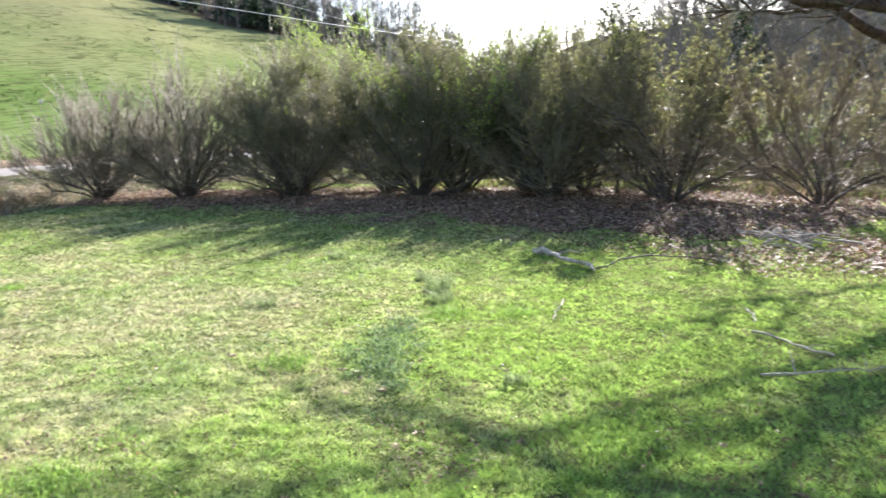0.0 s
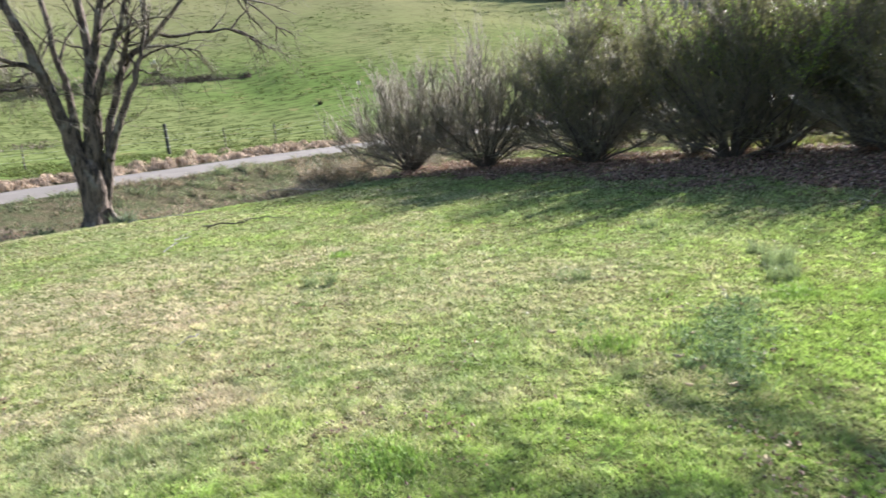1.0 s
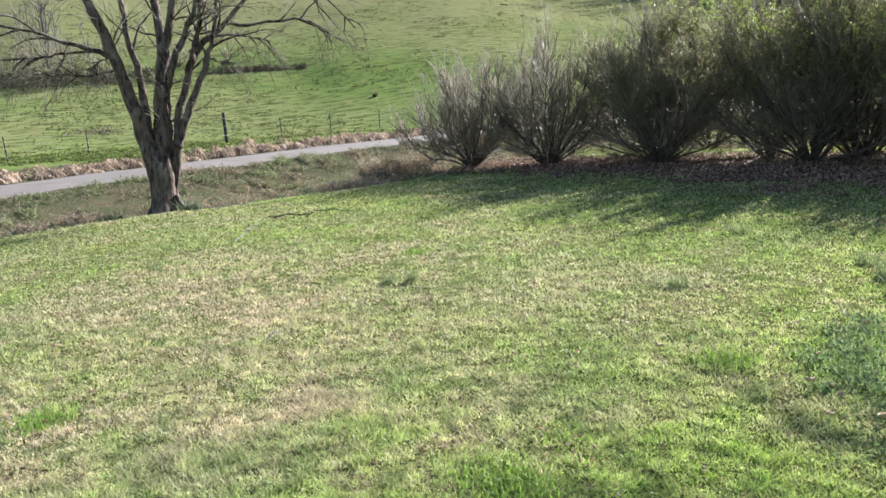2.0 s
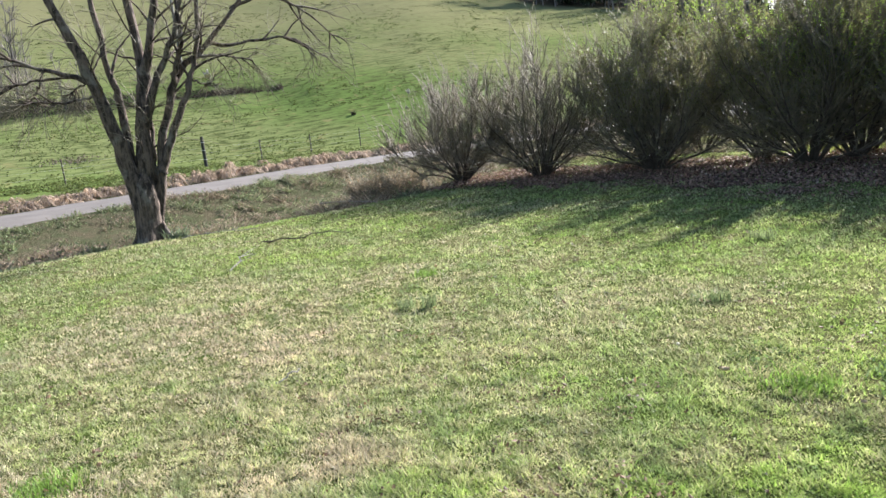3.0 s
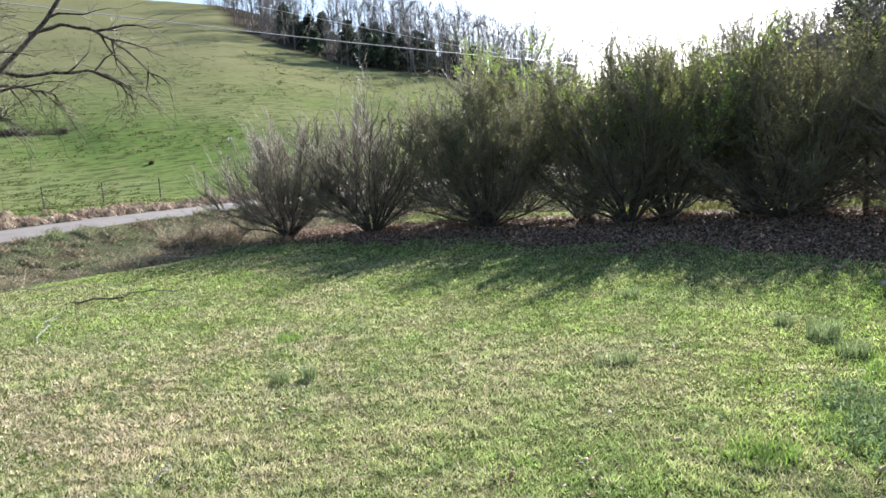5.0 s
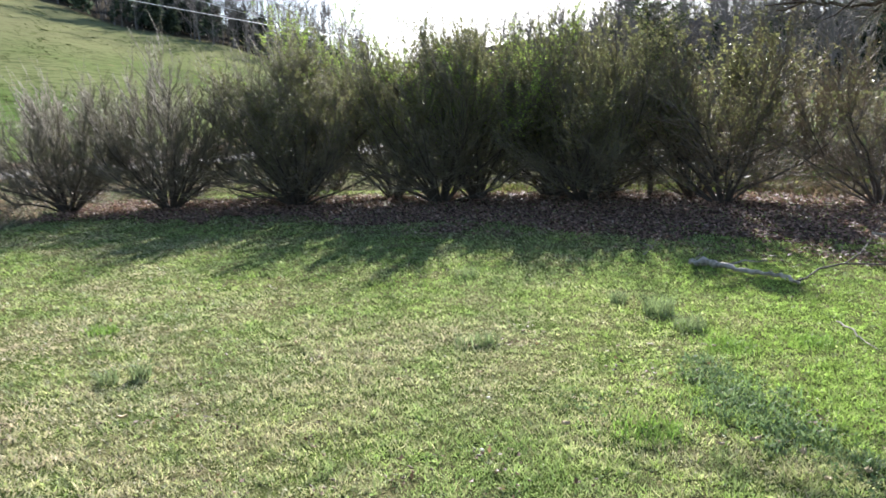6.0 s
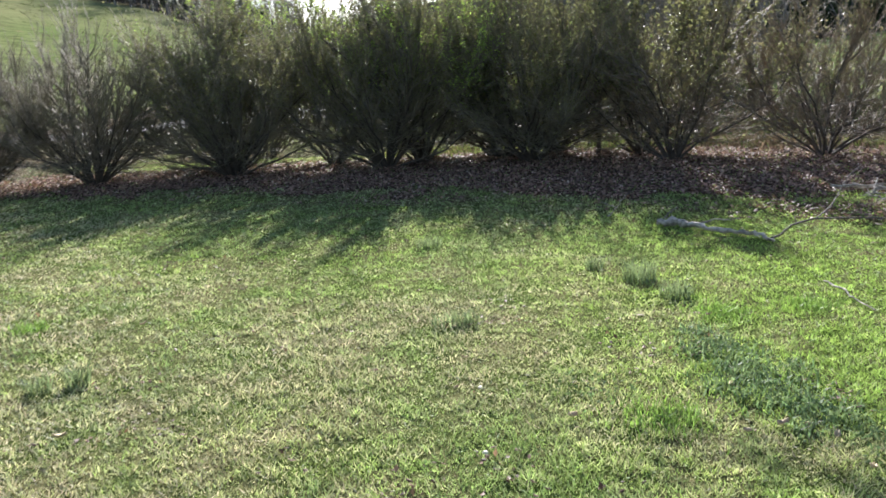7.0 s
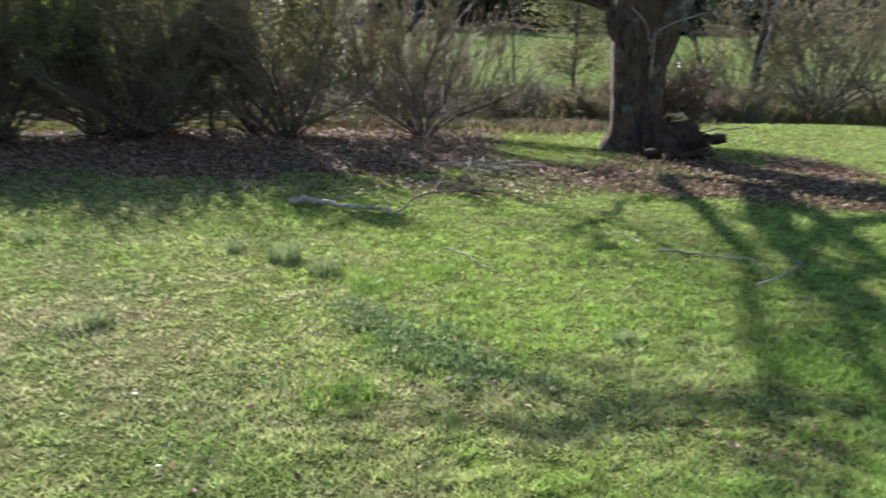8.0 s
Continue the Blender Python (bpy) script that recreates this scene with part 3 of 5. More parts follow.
def left_tree():
    g = np.random.default_rng(51)
    t = thing("tree", (*LEFT_TREE, gz(*LEFT_TREE) - 0.08), "bare grey-barked tree with several trunks forking low, beside the verge", "tree")
    p, r = limb([(0, -0.02, 0), (0, -0.03, 0.4), (0.02, -0.02, 0.8), (0, -0.02, 1.1), (0, 0.0, 1.35)], 0.26, 0.10, 12, g, 0.004)
    r = np.array([[0.255, 0.245, 0.235, 0.23, 0.225, 0.225, 0.225, 0.22, 0.205, 0.18, 0.13, 0.06]])
    v, f = trunk_mesh(p, r, 24, g, ((2, 0.05, 0.3), (3, 0.06, 1.0), (5, 0.05, 2.0), (9, 0.04, 0.0)), 0.55, 0.5)
    piece("trunk", v, f, BARK_L, t)
    roots = np.random.default_rng(52)
    for pts, a in (([(0.1, 0.14, 0.42), (0.12, 0.24, 0.2), (0.16, 0.36, 0.1), (0.2, 0.52, 0.04)], 0.075), ([(0.2, -0.06, 0.36), (0.29, -0.12, 0.16), (0.4, -0.2, 0.06)], 0.08), ([(0.02, -0.2, 0.34), (0.05, -0.3, 0.14), (0.1, -0.42, 0.05)], 0.06)):
        path, rad = limb(pts, a, a * 0.45, 8, roots, 0.01)
        v, f = tubes(path, rad, 9)
        piece("root", v + roots.normal(0, 0.004, v.shape), f, BARK_L, t)
    shapes = [  # points (x away, y across, z up), radii
        ([(0.02, -0.08, 0.4), (0.04, -0.11, 1.0), (0.05, -0.22, 1.5), (0.08, -0.32, 1.97), (0.1, -0.42, 2.44), (0.15, -0.55, 2.9), (0.2, -0.68, 3.35), (0.2, -1.0, 4.3), (0.1, -1.5, 5.5), (0.1, -2.1, 6.8)], 0.175, 0.035),
        ([(-0.08, -0.12, 1.3), (-0.1, -0.14, 1.6), (-0.12, -0.15, 2.35), (-0.16, -0.21, 2.81), (-0.2, -0.27, 3.36), (-0.3, -0.35, 4.6), (-0.4, -0.3, 6.0)], 0.09, 0.03),
        ([(-0.02, -0.01, 0.4), (-0.03, 0.01, 1.0), (-0.04, 0.06, 1.49), (-0.05, 0.12, 1.97), (-0.05, 0.18, 2.45), (-0.1, 0.26, 2.92), (-0.15, 0.27, 3.4), (-0.3, 0.2, 4.6), (-0.5, 0.3, 6.2), (-0.7, 0.3, 8.0)], 0.185, 0.04),
        ([(-0.08, 0.22, 2.65), (-0.02, 0.33, 3.1), (0.05, 0.45, 3.4), (0.2, 0.7, 4.6), (0.3, 0.8, 6.0)], 0.12, 0.03),
        ([(0.0, 0.18, 2.1), (0.1, 0.27, 2.35), (0.15, 0.47, 2.83), (0.2, 0.67, 3.21), (0.3, 0.85, 3.6), (0.4, 1.2, 4.8), (0.5, 1.3, 6.2)], 0.085, 0.025),
        ([(-0.1, 0.12, 0.6), (-0.12, 0.17, 1.0), (-0.12, 0.215, 1.49), (-0.1, 0.24, 1.97), (-0.05, 0.24, 2.4)], 0.075, 0.05),
        ([(-0.02, 0.08, 0.3), (-0.03, 0.225, 0.87), (-0.05, 0.32, 1.39), (-0.06, 0.41, 1.87), (-0.08, 0.59, 2.35), (-0.1, 0.79, 2.83), (-0.12, 1.05, 3.12), (-0.2, 1.45, 3.45), (-0.3, 2.2, 4.3), (-0.4, 2.9, 5.4)], 0.105, 0.03),
        ([(0.04, 0.32, 1.25), (0.06, 0.42, 1.55), (0.1, 0.6, 1.97), (0.12, 0.86, 2.45), (0.12, 1.0, 2.83), (0.1, 1.16, 3.2), (0.2, 1.3, 4.2), (0.3, 1.5, 5.4)], 0.085, 0.025),
        ([(-0.08, 0.66, 2.55), (0.0, 0.76, 2.85), (0.05, 0.84, 3.12), (0.1, 0.96, 3.5), (0.2, 1.0, 4.8)], 0.075, 0.02),
        ([(0.12, -0.54, 2.85), (0.0, -0.92, 3.03), (-0.1, -1.25, 3.14), (-0.1, -1.6, 3.3), (-0.2, -2.4, 3.5), (-0.3, -3.2, 3.6)], 0.05, 0.012),
        ([(0.02, -0.83, 2.98), (0.1, -1.18, 2.96), (0.15, -1.52, 2.91), (0.2, -1.8, 2.88), (0.25, -2.5, 2.86)], 0.022, 0.008),
        ([(0.12, -0.56, 2.88), (0.05, -0.73, 2.81), (0.0, -0.96, 2.69)], 0.02, 0.008),
        ([(0.1, -0.5, 2.65), (0.15, -0.89, 2.57), (0.2, -1.22, 2.58), (0.2, -1.6, 2.62)], 0.022, 0.007),
        ([(-0.1, -1.22, 3.1), (-0.15, -1.36, 2.87), (-0.2, -1.51, 2.63)], 0.018, 0.007),
        ([(-0.12, 1.12, 3.17), (-0.15, 1.44, 3.21), (-0.2, 1.73, 3.18), (-0.25, 2.17, 3.08)], 0.03, 0.008),
        ([(0.12, 0.98, 2.82), (0.1, 1.12, 2.76), (0.08, 1.26, 2.69), (0.06, 1.41, 2.79)], 0.022, 0.008),
        ([(-0.2, 1.41, 3.42), (-0.25, 1.84, 3.38), (-0.3, 2.25, 3.44), (-0.3, 2.9, 3.46), (-0.35, 3.17, 3.27), (-0.4, 3.39, 3.02)], 0.035, 0.007),
        ([(-0.3, 1.9, 4.0), (-0.4, 2.6, 4.2), (-0.4, 3.3, 3.9), (-0.5, 3.9, 3.3)], 0.035, 0.008),
    ]
    limbs = []
    for pts, a, b in shapes:
        path, rad = limb(pts, a, b, 18, g, 0.012)
        v, f = tubes(path, rad, 12)
        piece("limb", v + g.normal(0, 0.004, v.shape), f, BARK_L, t)
        limbs.append((path, rad))
    branchwork(t, limbs, 7, g, BARK_L, TWIG, 1.5, -0.03, 5, 0.42)
    n = 120   # green shoots round the foot
    a = g.normal(0, 0.5, n)
    at = np.stack([0.05 + 0.3 * np.cos(a) + g.normal(0, 0.05, n), 0.42 + 0.2 * np.sin(a) + g.normal(0, 0.05, n), np.full(n, 0.05)], 1)
    v, f, c = blades(at, g.uniform(0.12, 0.35, n), np.full(n, 0.012), g.uniform(0.2, 0.8, n), g, 2)
    piece("shoots", v, f, BLADE, t, "green shoots at the foot", False, np.repeat(np.array([0.165, 0.21, 0.135]) * g.uniform(0.6, 1.3, (n, 1)), c, 0))


def big_tree():
    g = np.random.default_rng(61)
    t = thing("tree", (*BIG_TREE, gz(*BIG_TREE) - 0.08), "massive old tree with a furrowed double trunk and spreading bare limbs", "tree")
    g.normal(0, 1, 1758)   # another stretch of the sequence
    rough = np.random.default_rng(62)
    p, r = limb([(-0.05, 0, 0), (-0.08, 0, 0.6), (-0.09, 0, 1.2), (-0.04, 0, 1.8), (0.04, 0, 2.7)], 0.40, 0.50, 22, rough, 0.005)
    r = np.interp(np.linspace(0, 1, 22), [0, 0.4, 0.6, 0.8, 1.0], [0.385, 0.36, 0.40, 0.50, 0.52])[None]
    v, f = trunk_mesh(p, r, 72, rough, ((2, 0.06, 0.2), (3, 0.05, 1.0), (7, 0.04, 0.0), (12, 0.035, 0.5), (19, 0.02, 1.0)), 0.75, 0.55, ((-1.45, 0.14, 0.16), (-2.2, 0.16, 0.10), (-0.75, 0.16, 0.10), (1.6, 0.3, 0.15)))
    piece("trunk", v, f, BARK_B, t)
    shapes = [
        ([(-0.22, 0, 1.9), (-0.42, 0.1, 3.0), (-0.7, 0.3, 4.5), (-0.9, 0.4, 6.5), (-1.2, 0.8, 9.0)], 0.36, 0.06),
        ([(0.28, 0, 1.9), (0.5, 0.0, 3.0), (0.85, 0.1, 4.6), (1.4, 0.2, 6.6), (1.8, 0.2, 9.2)], 0.36, 0.06),
        ([(-0.55, 0.2, 3.6), (-2.0, 0.1, 4.3), (-4.0, -0.1, 4.7), (-5.8, 0.0, 5.0), (-7.3, -0.2, 5.1)], 0.13, 0.025),
        ([(-0.4, 0.0, 2.6), (-1.4, 0.0, 2.85), (-2.3, -0.1, 3.0), (-3.4, -1.0, 3.2), (-3.9, -1.5, 3.8), (-4.2, -2.0, 4.6)], 0.10, 0.03),
        ([(-0.3, -0.1, 2.6), (-1.0, -0.3, 2.9), (-2.0, -0.6, 3.1), (-2.6, -1.2, 3.6), (-3.2, -1.6, 4.4)], 0.09, 0.03),
        ([(-0.25, 0.2, 2.3), (-0.9, 0.8, 2.6), (-1.7, 1.5, 2.8), (-2.5, 1.55, 3.2), (-3.2, 1.37, 3.6), (-4.1, 1.3, 4.2), (-4.7, 1.35, 4.8), (-5.3, 1.6, 5.3)], 0.26, 0.05),
        ([(-1.4, 1.3, 2.72), (-2.2, 2.1, 2.75), (-2.85, 2.3, 2.8), (-3.5, 1.7, 3.4), (-4.5, 1.15, 4.2), (-5.4, 1.35, 4.8)], 0.15, 0.03),
        ([(-2.2, 1.6, 3.05), (-3.0, 1.95, 3.9), (-3.75, 1.4, 4.4), (-4.4, 1.2, 4.9)], 0.14, 0.03),
        ([(-3.4, 1.75, 3.3), (-4.1, 1.6, 3.3), (-4.5, 0.7, 3.3), (-5.3, 0.3, 3.75)], 0.045, 0.012),
        ([(-0.38, 0.0, 2.6), (-1.3, -0.7, 3.1), (-2.4, -1.6, 3.4), (-3.5, -2.4, 3.7), (-4.3, -3.2, 4.1)], 0.11, 0.03),
        ([(-0.4, 0.05, 2.8), (-1.8, -0.1, 3.4), (-3.3, -0.45, 3.6), (-4.2, -1.3, 3.8), (-4.8, -2.1, 4.1)], 0.075, 0.02),
        ([(-0.5, 0.1, 3.7), (-2.0, 0.2, 4.3), (-3.6, 0.3, 4.8), (-5.2, 0.2, 5.1), (-6.5, 0.3, 5.2)], 0.11, 0.02),
        ([(-0.3, -0.2, 2.9), (-0.7, -1.4, 3.6), (-1.0, -2.6, 3.9), (-1.6, -3.6, 4.5)], 0.09, 0.02),
        ([(0.3, -0.2, 2.8), (0.5, -1.2, 3.3), (0.2, -2.3, 3.7), (0.4, -3.2, 4.3)], 0.09, 0.02),
        ([(0.5, 0.0, 3.2), (0.9, -1.2, 4.0), (1.0, -2.6, 4.6), (1.2, -4.2, 5.0), (1.0, -5.4, 5.4)], 0.16, 0.03),
        ([(0.7, 0.1, 3.8), (1.8, -0.4, 4.6), (3.1, -0.8, 5.0), (4.6, -1.2, 5.6)], 0.16, 0.03),
        ([(0.9, 0.1, 4.8), (1.9, -1.0, 6.0), (2.8, -1.9, 7.0), (3.4, -2.6, 8.2)], 0.13, 0.03),
        ([(-0.8, 0.3, 5.0), (-1.9, 0.0, 6.2), (-3.0, -0.4, 7.2), (-3.8, -0.7, 8.2)], 0.13, 0.03),
    ]
    limbs = []
    for pts, a, b in shapes:
        path, rad = limb(pts, a, b, 16, g, 0.03)
        v, f = tubes(path, rad, 12)
        piece("limb", v + g.normal(0, 0.006, v.shape), f, BARK_B, t)
        limbs.append((path, rad))
    path, rad = limb([(-5.3, 1.34, 4.75), (-5.7, 1.05, 4.95), (-5.92, 0.5, 5.0), (-6.14, -0.18, 5.0), (-6.36, -0.65, 5.0), (-6.7, -1.2, 5.1)], 0.045, 0.015, 14, rough, 0.02)
    v, f = tubes(path, rad, 8)
    piece("limb", v, f, BARK_B, t)
    limbs.append((path, rad))
    branchwork(t, limbs, 10, g, BARK_B, TWIG, 1.8, 0.07, 6, 0.32)
    for pts, a in (([(-0.05, -0.5, 1.75), (-0.18, -0.72, 2.0), (-0.42, -0.85, 2.2)], 0.014), ([(-0.03, -0.5, 1.55), (0.0, -0.62, 1.85), (0.35, -0.85, 2.05), (0.6, -0.9, 2.12)], 0.014), ([(0.0, -0.5, 1.2), (0.02, -0.56, 1.6), (0.0, -0.6, 1.8)], 0.018)):
        path, rad = limb(pts, a, 0.01, 8, g, 0.008)
        v, f = tubes(path, rad, 6)
        piece("dead_stub", v, f, PALE_WOOD, t, "bleached dead branch stub")


def conifer(at, h, spread, seed, label, tint=(0.06, 0.10, 0.035), density=1.0, name="evergreen", low=0.12, leaf=0.09, oval=False, girth=0.022, sprig=(0.1, 0.32), wood=None):
    g = np.random.default_rng(seed)
    t = thing(name, (at[0], at[1], gz(*at) - 0.05), label, "tree", "evergreen trees")
    p, r = limb([(0, 0, 0), (0.03 * h * 0.3, 0, h * 0.5), (0, 0.02, h)], girth * h, 0.006, 10, g, 0.01)
    v, f = tubes(p, r, 7)
    piece("trunk", v, f, STEM, t)
    n = int(70 * density)
    u = g.uniform(low, 0.98, n)
    a = g.uniform(0, 6.28, n)
    at0, _ = on_paths(p, np.zeros(n, int), u)
    way = np.stack([np.cos(a), np.sin(a), g.uniform(0.1, 0.7, n)], 1)
    boughs = grow(at0, way, spread * (np.sin(np.pi * (0.12 + 0.86 * u)) ** 0.7 if oval else 1.08 - u) * g.uniform(0.7, 1.2, n) + 0.15, 5, 0.12, 0.06, g)
    v, f = tubes(boughs, taper(n, 5, np.full(n, 0.012), [0.004]), 3)
    piece("bough_work", v, f, wood or STEM, t, kind="stuff")
    s, w, _, _ = sprout(boughs, 26, 0.15, 1.0, 0.8, g)
    sp = grow(s, w, g.uniform(*sprig, len(s)), 3, 0.15, 0.06, g)
    pick = np.repeat(np.arange(len(sp)), 4)
    spots, _ = on_paths(sp, pick, g.uniform(0, 1, len(pick)))
    v, f = leaves(spots, leaf * g.uniform(0.6, 1.3, len(spots)), g)
    c = np.array(tint) * g.uniform(0.6, 1.4, (len(spots), 1))
    piece("foliage", v, f, NEEDLE, t, smooth=False, tint=np.repeat(c, 4, 0), kind="stuff")


def slim_tree(at, pts, r0, seed, label, mat, per=10, length=1.2, name="young_tree", droop=0.05):
    g = np.random.default_rng(seed)
    t = thing(name, (at[0], at[1], gz(*at) - 0.05), label, "tree", "bare young trees")
    path, rad = limb(pts, r0, r0 * 0.25, 18, g, 0.02)
    v, f = tubes(path, rad, 8)
    piece("trunk", v, f, mat, t)
    if name == "tree":
        p2, r2 = limb([(0.16, -0.16, 1.7), (0.22, -0.27, 2.2), (0.36, -0.3, 3.0), (0.5, -0.32, 4.2)], 0.085, 0.045, 10, g, 0.01)
        v, f = tubes(p2, r2, 8)
        piece("limb", v, f, PALE_WOOD, t, "bleached barkless limb")
    branchwork(t, [(path, rad)], per * 2, g, mat, TWIG, length, droop, 6, 0.3)


left_tree()
big_tree()
conifer((-8.2, 14.0), 4.4, 0.7, 71, "dark evergreen with a thin bare trunk standing in the shrub row", (0.05, 0.065, 0.035), 0.5, low=0.45, leaf=0.05, oval=True, girth=0.012)
conifer((1.1, 30.0), 7.5, 1.7, 72, "feathery olive young evergreen in front of the pasture", (0.2, 0.207, 0.105), 3.2, low=0.16, leaf=0.085, oval=True, girth=0.014, sprig=(0.2, 0.8), wood=TWIG)
slim_tree((-1.6, 26.0), [(0, 0, 0), (0.05, 0, 2), (-0.05, 0, 4), (0.1, 0, 6.5)], 0.05, 73, "thin bare sapling in the rough grass", STEM, 6, 0.9)
slim_tree((5.55, 23.3), [(0, 0, 0), (0.1, 0, 0.9), (0.2, 0, 2.2), (0.3, 0, 3.6), (0.25, 0, 5.5), (0.5, 0, 8)], 0.2, 74, "slim dark-barked tree with one bleached limb", BARK_B, 10, 1.6, "tree")
slim_tree((4.6, 24.5), [(0, 0, 0), (-0.2, 0, 1.5), (-0.6, 0, 3.2), (-0.8, 0, 6)], 0.08, 75, "thin dark bare tree in the thicket", STEM, 8, 1.3)


# ---------------------------------------------------------------- thickets behind the lawn
THICKET = [(7.3, 22.3, 5.0, 1.0), (9.2, 22.0, 5.4, 1.0), (8.4, 24.5, 5.6, 1.0), (11.5, 22.5, 5.2, 1.0), (6.2, 25.5, 4.0, 1.2), (3.3, 22.5, 1.6, 1.4), (2.3, 24.0, 1.5, 1.4), (4.3, 21.0, 1.2, 1.6),
           (-4.5, 21.5, 3.4, 1.1), (-7.5, 20.0, 3.8, 1.0), (-10.5, 19.0, 3.8, 1.0), (-1.8, 20.5, 1.3, 1.6), (-0.2, 19.0, 1.1, 1.7)]
for i, (x, y, h, w) in enumerate(THICKET):
    shrub((x, y), h, w, 170 + i, 16, 14, "tangled olive-brown thicket bush behind the lawn", "thicket bushes", (0.205, 0.195, 0.115), 9000, 0.066, name="thicket_bush", low=0.1, twig_n=7, category="bush")


# ---------------------------------------------------------------- woods on the hills
def bare_form(g, h, arms=16, per=7, thick=1.0):
    p, r = limb([(0, 0, 0), (g.normal(0, 0.2), g.normal(0, 0.2), h * 0.5), (g.normal(0, 0.4), g.normal(0, 0.4), h)], 0.013 * h, 0.03, 6, g, 0.05)
    s, w, tt, _ = sprout(p, arms, 0.02, 0.98, 0.85, g)
    a = grow(s, w, h * 0.36 * (1.2 - tt) * g.uniform(0.7, 1.2, arms), 4, 0.14, 0.12, g)
    s, w, _, _ = sprout(a, per, 0.1, 1.0, 0.85, g)
    b = grow(s, w, g.uniform(0.6, 1.9, len(s)), 2, 0.15, 0.12, g)
    return join(tubes(p, r, 5), tubes(a, taper(arms, 4, np.full(arms, 0.055 * thick), [0.022]), 3), tubes(b, taper(len(b), 2, np.full(len(b), 0.03 * thick), [0.012 * thick]), 3))


def pine_form(g, h):
    n = 300
    u = g.uniform(0.12, 1, n) ** 0.8
    a = g.uniform(0, 6.28, n)
    q = (1.05 - u) ** 0.8 * h * 0.36 * np.sqrt(g.uniform(0.15, 1, n))
    at = np.stack([np.cos(a) * q, np.sin(a) * q, u * h], 1)
    return leaves(at, g.uniform(0.6, 1.15, n), g)


def woods(name, label, spots, heights, seed, forms=6, **shape):
    """One stand of bare trees, joined."""
    g = np.random.default_rng(seed)
    made = [bare_form(g, 10.0, **shape) for _ in range(forms)]
    vs, fs, at = [], [], 0
    for (x, y), h in zip(spots, heights):
        v, f = made[g.integers(forms)]
        a, s = g.uniform(0, 6.28), h / 10.0
        rot = np.array([[np.cos(a), -np.sin(a), 0], [np.sin(a), np.cos(a), 0], [0, 0, 1]])
        vs.append((v @ rot.T) * s + np.array([x, y, gz(x, y) - 0.3]))
        fs.append(f + at)
        at += len(v)
    tagged(piece(name, np.concatenate(vs), np.concatenate(fs), FAR_WOOD), label, "woods", kind="stuff")


def pines(name, label, spots, heights, seed, tint):
    g = np.random.default_rng(seed)
    vs, fs, cs, at = [], [], [], 0
    for (x, y), h in zip(spots, heights):
        v, f = pine_form(g, h)
        vs.append(v + np.array([x, y, gz(x, y)]))
        fs.append(f + at)
        cs.append(np.broadcast_to(np.array(tint) * g.uniform(0.6, 1.3), (len(v), 3)))
        at += len(v)
    tagged(piece(name, np.concatenate(vs), np.concatenate(fs), NEEDLE, smooth=False, tint=np.concatenate(cs)), label, "woods", kind="stuff")


def spread_over(az0, az1, r0, r1, n, g):
    az, r = np.radians(g.uniform(az0, az1, n)), g.uniform(r0, r1, n)
    return np.stack([CX - r * np.sin(az), CY + r * np.cos(az)], 1)


g = np.random.default_rng(90)
def above_edge(az0, az1, deep, n, g):
    """Places on the wooded part of the hill, beyond the edge of the pasture."""
    az = g.uniform(az0, az1, n)
    r = woods_edge(az) + deep * g.uniform(0, 1, n)
    return np.stack([CX - r * np.sin(np.radians(az)), CY + r * np.cos(np.radians(az))], 1)


woods("hillside_woods", "bare grey-brown woods on the hill above the pasture", np.concatenate([above_edge(41.5, 68.3, 20, 120, g), above_edge(41.5, 70.5, 85, 160, g), above_edge(41.0, 58, 40, 70, g)]), np.concatenate([g.uniform(4, 9, 120), g.uniform(9, 14, 160), g.uniform(9, 13, 70)]), 91, arms=11, per=5)
woods("ridge_woods", "bare woods along the crest of the far hill", np.concatenate([spread_over(6, 41, 335, 368, 190, g), spread_over(10, 40, 180, 340, 70, g)]), g.uniform(8, 13, 260), 96, arms=10, per=4, thick=3.0)
pines("hillside_pines", "dark evergreens among the bare hillside woods", above_edge(43, 64, 30, 60, g), g.uniform(3, 7, 60), 92, (0.06, 0.08, 0.055))
woods("valley_woods", "bare woods on the hill behind the shrub row", np.concatenate([spread_over(-40, 29, 104, 165, 100, g), spread_over(14, 30, 150, 250, 60, g), spread_over(27, 39, 103, 180, 70, g), spread_over(2, 27, 101, 190, 110, g)]), np.concatenate([g.uniform(8, 15, 160), g.uniform(5, 9, 70), g.uniform(7, 13, 110)]), 93, arms=10, per=5, thick=1.5)
woods("creek_woods", "bare saplings along the creek in the pasture", np.concatenate([spread_over(93, 108, 66, 76, 24, g), spread_over(91, 96, 66, 70, 5, g)]), np.concatenate([g.uniform(4, 8, 24), g.uniform(2, 4, 5)]), 97, arms=12, per=6)
pines("valley_pines", "dark evergreens at the edge of the far woods", np.concatenate([spread_over(-38, 24, 103, 135, 40, g), spread_over(-38, 14, 101, 108, 70, g), spread_over(27, 36, 106, 150, 8, g)]), np.concatenate([g.uniform(6, 12, 40), g.uniform(3, 7, 70), g.uniform(3, 6, 8)]), 94, (0.03, 0.045, 0.025))
woods("near_woods", "bare trees not far behind the shrub row", spread_over(6, 25, 38, 60, 26, g), g.uniform(7, 10, 26), 95)


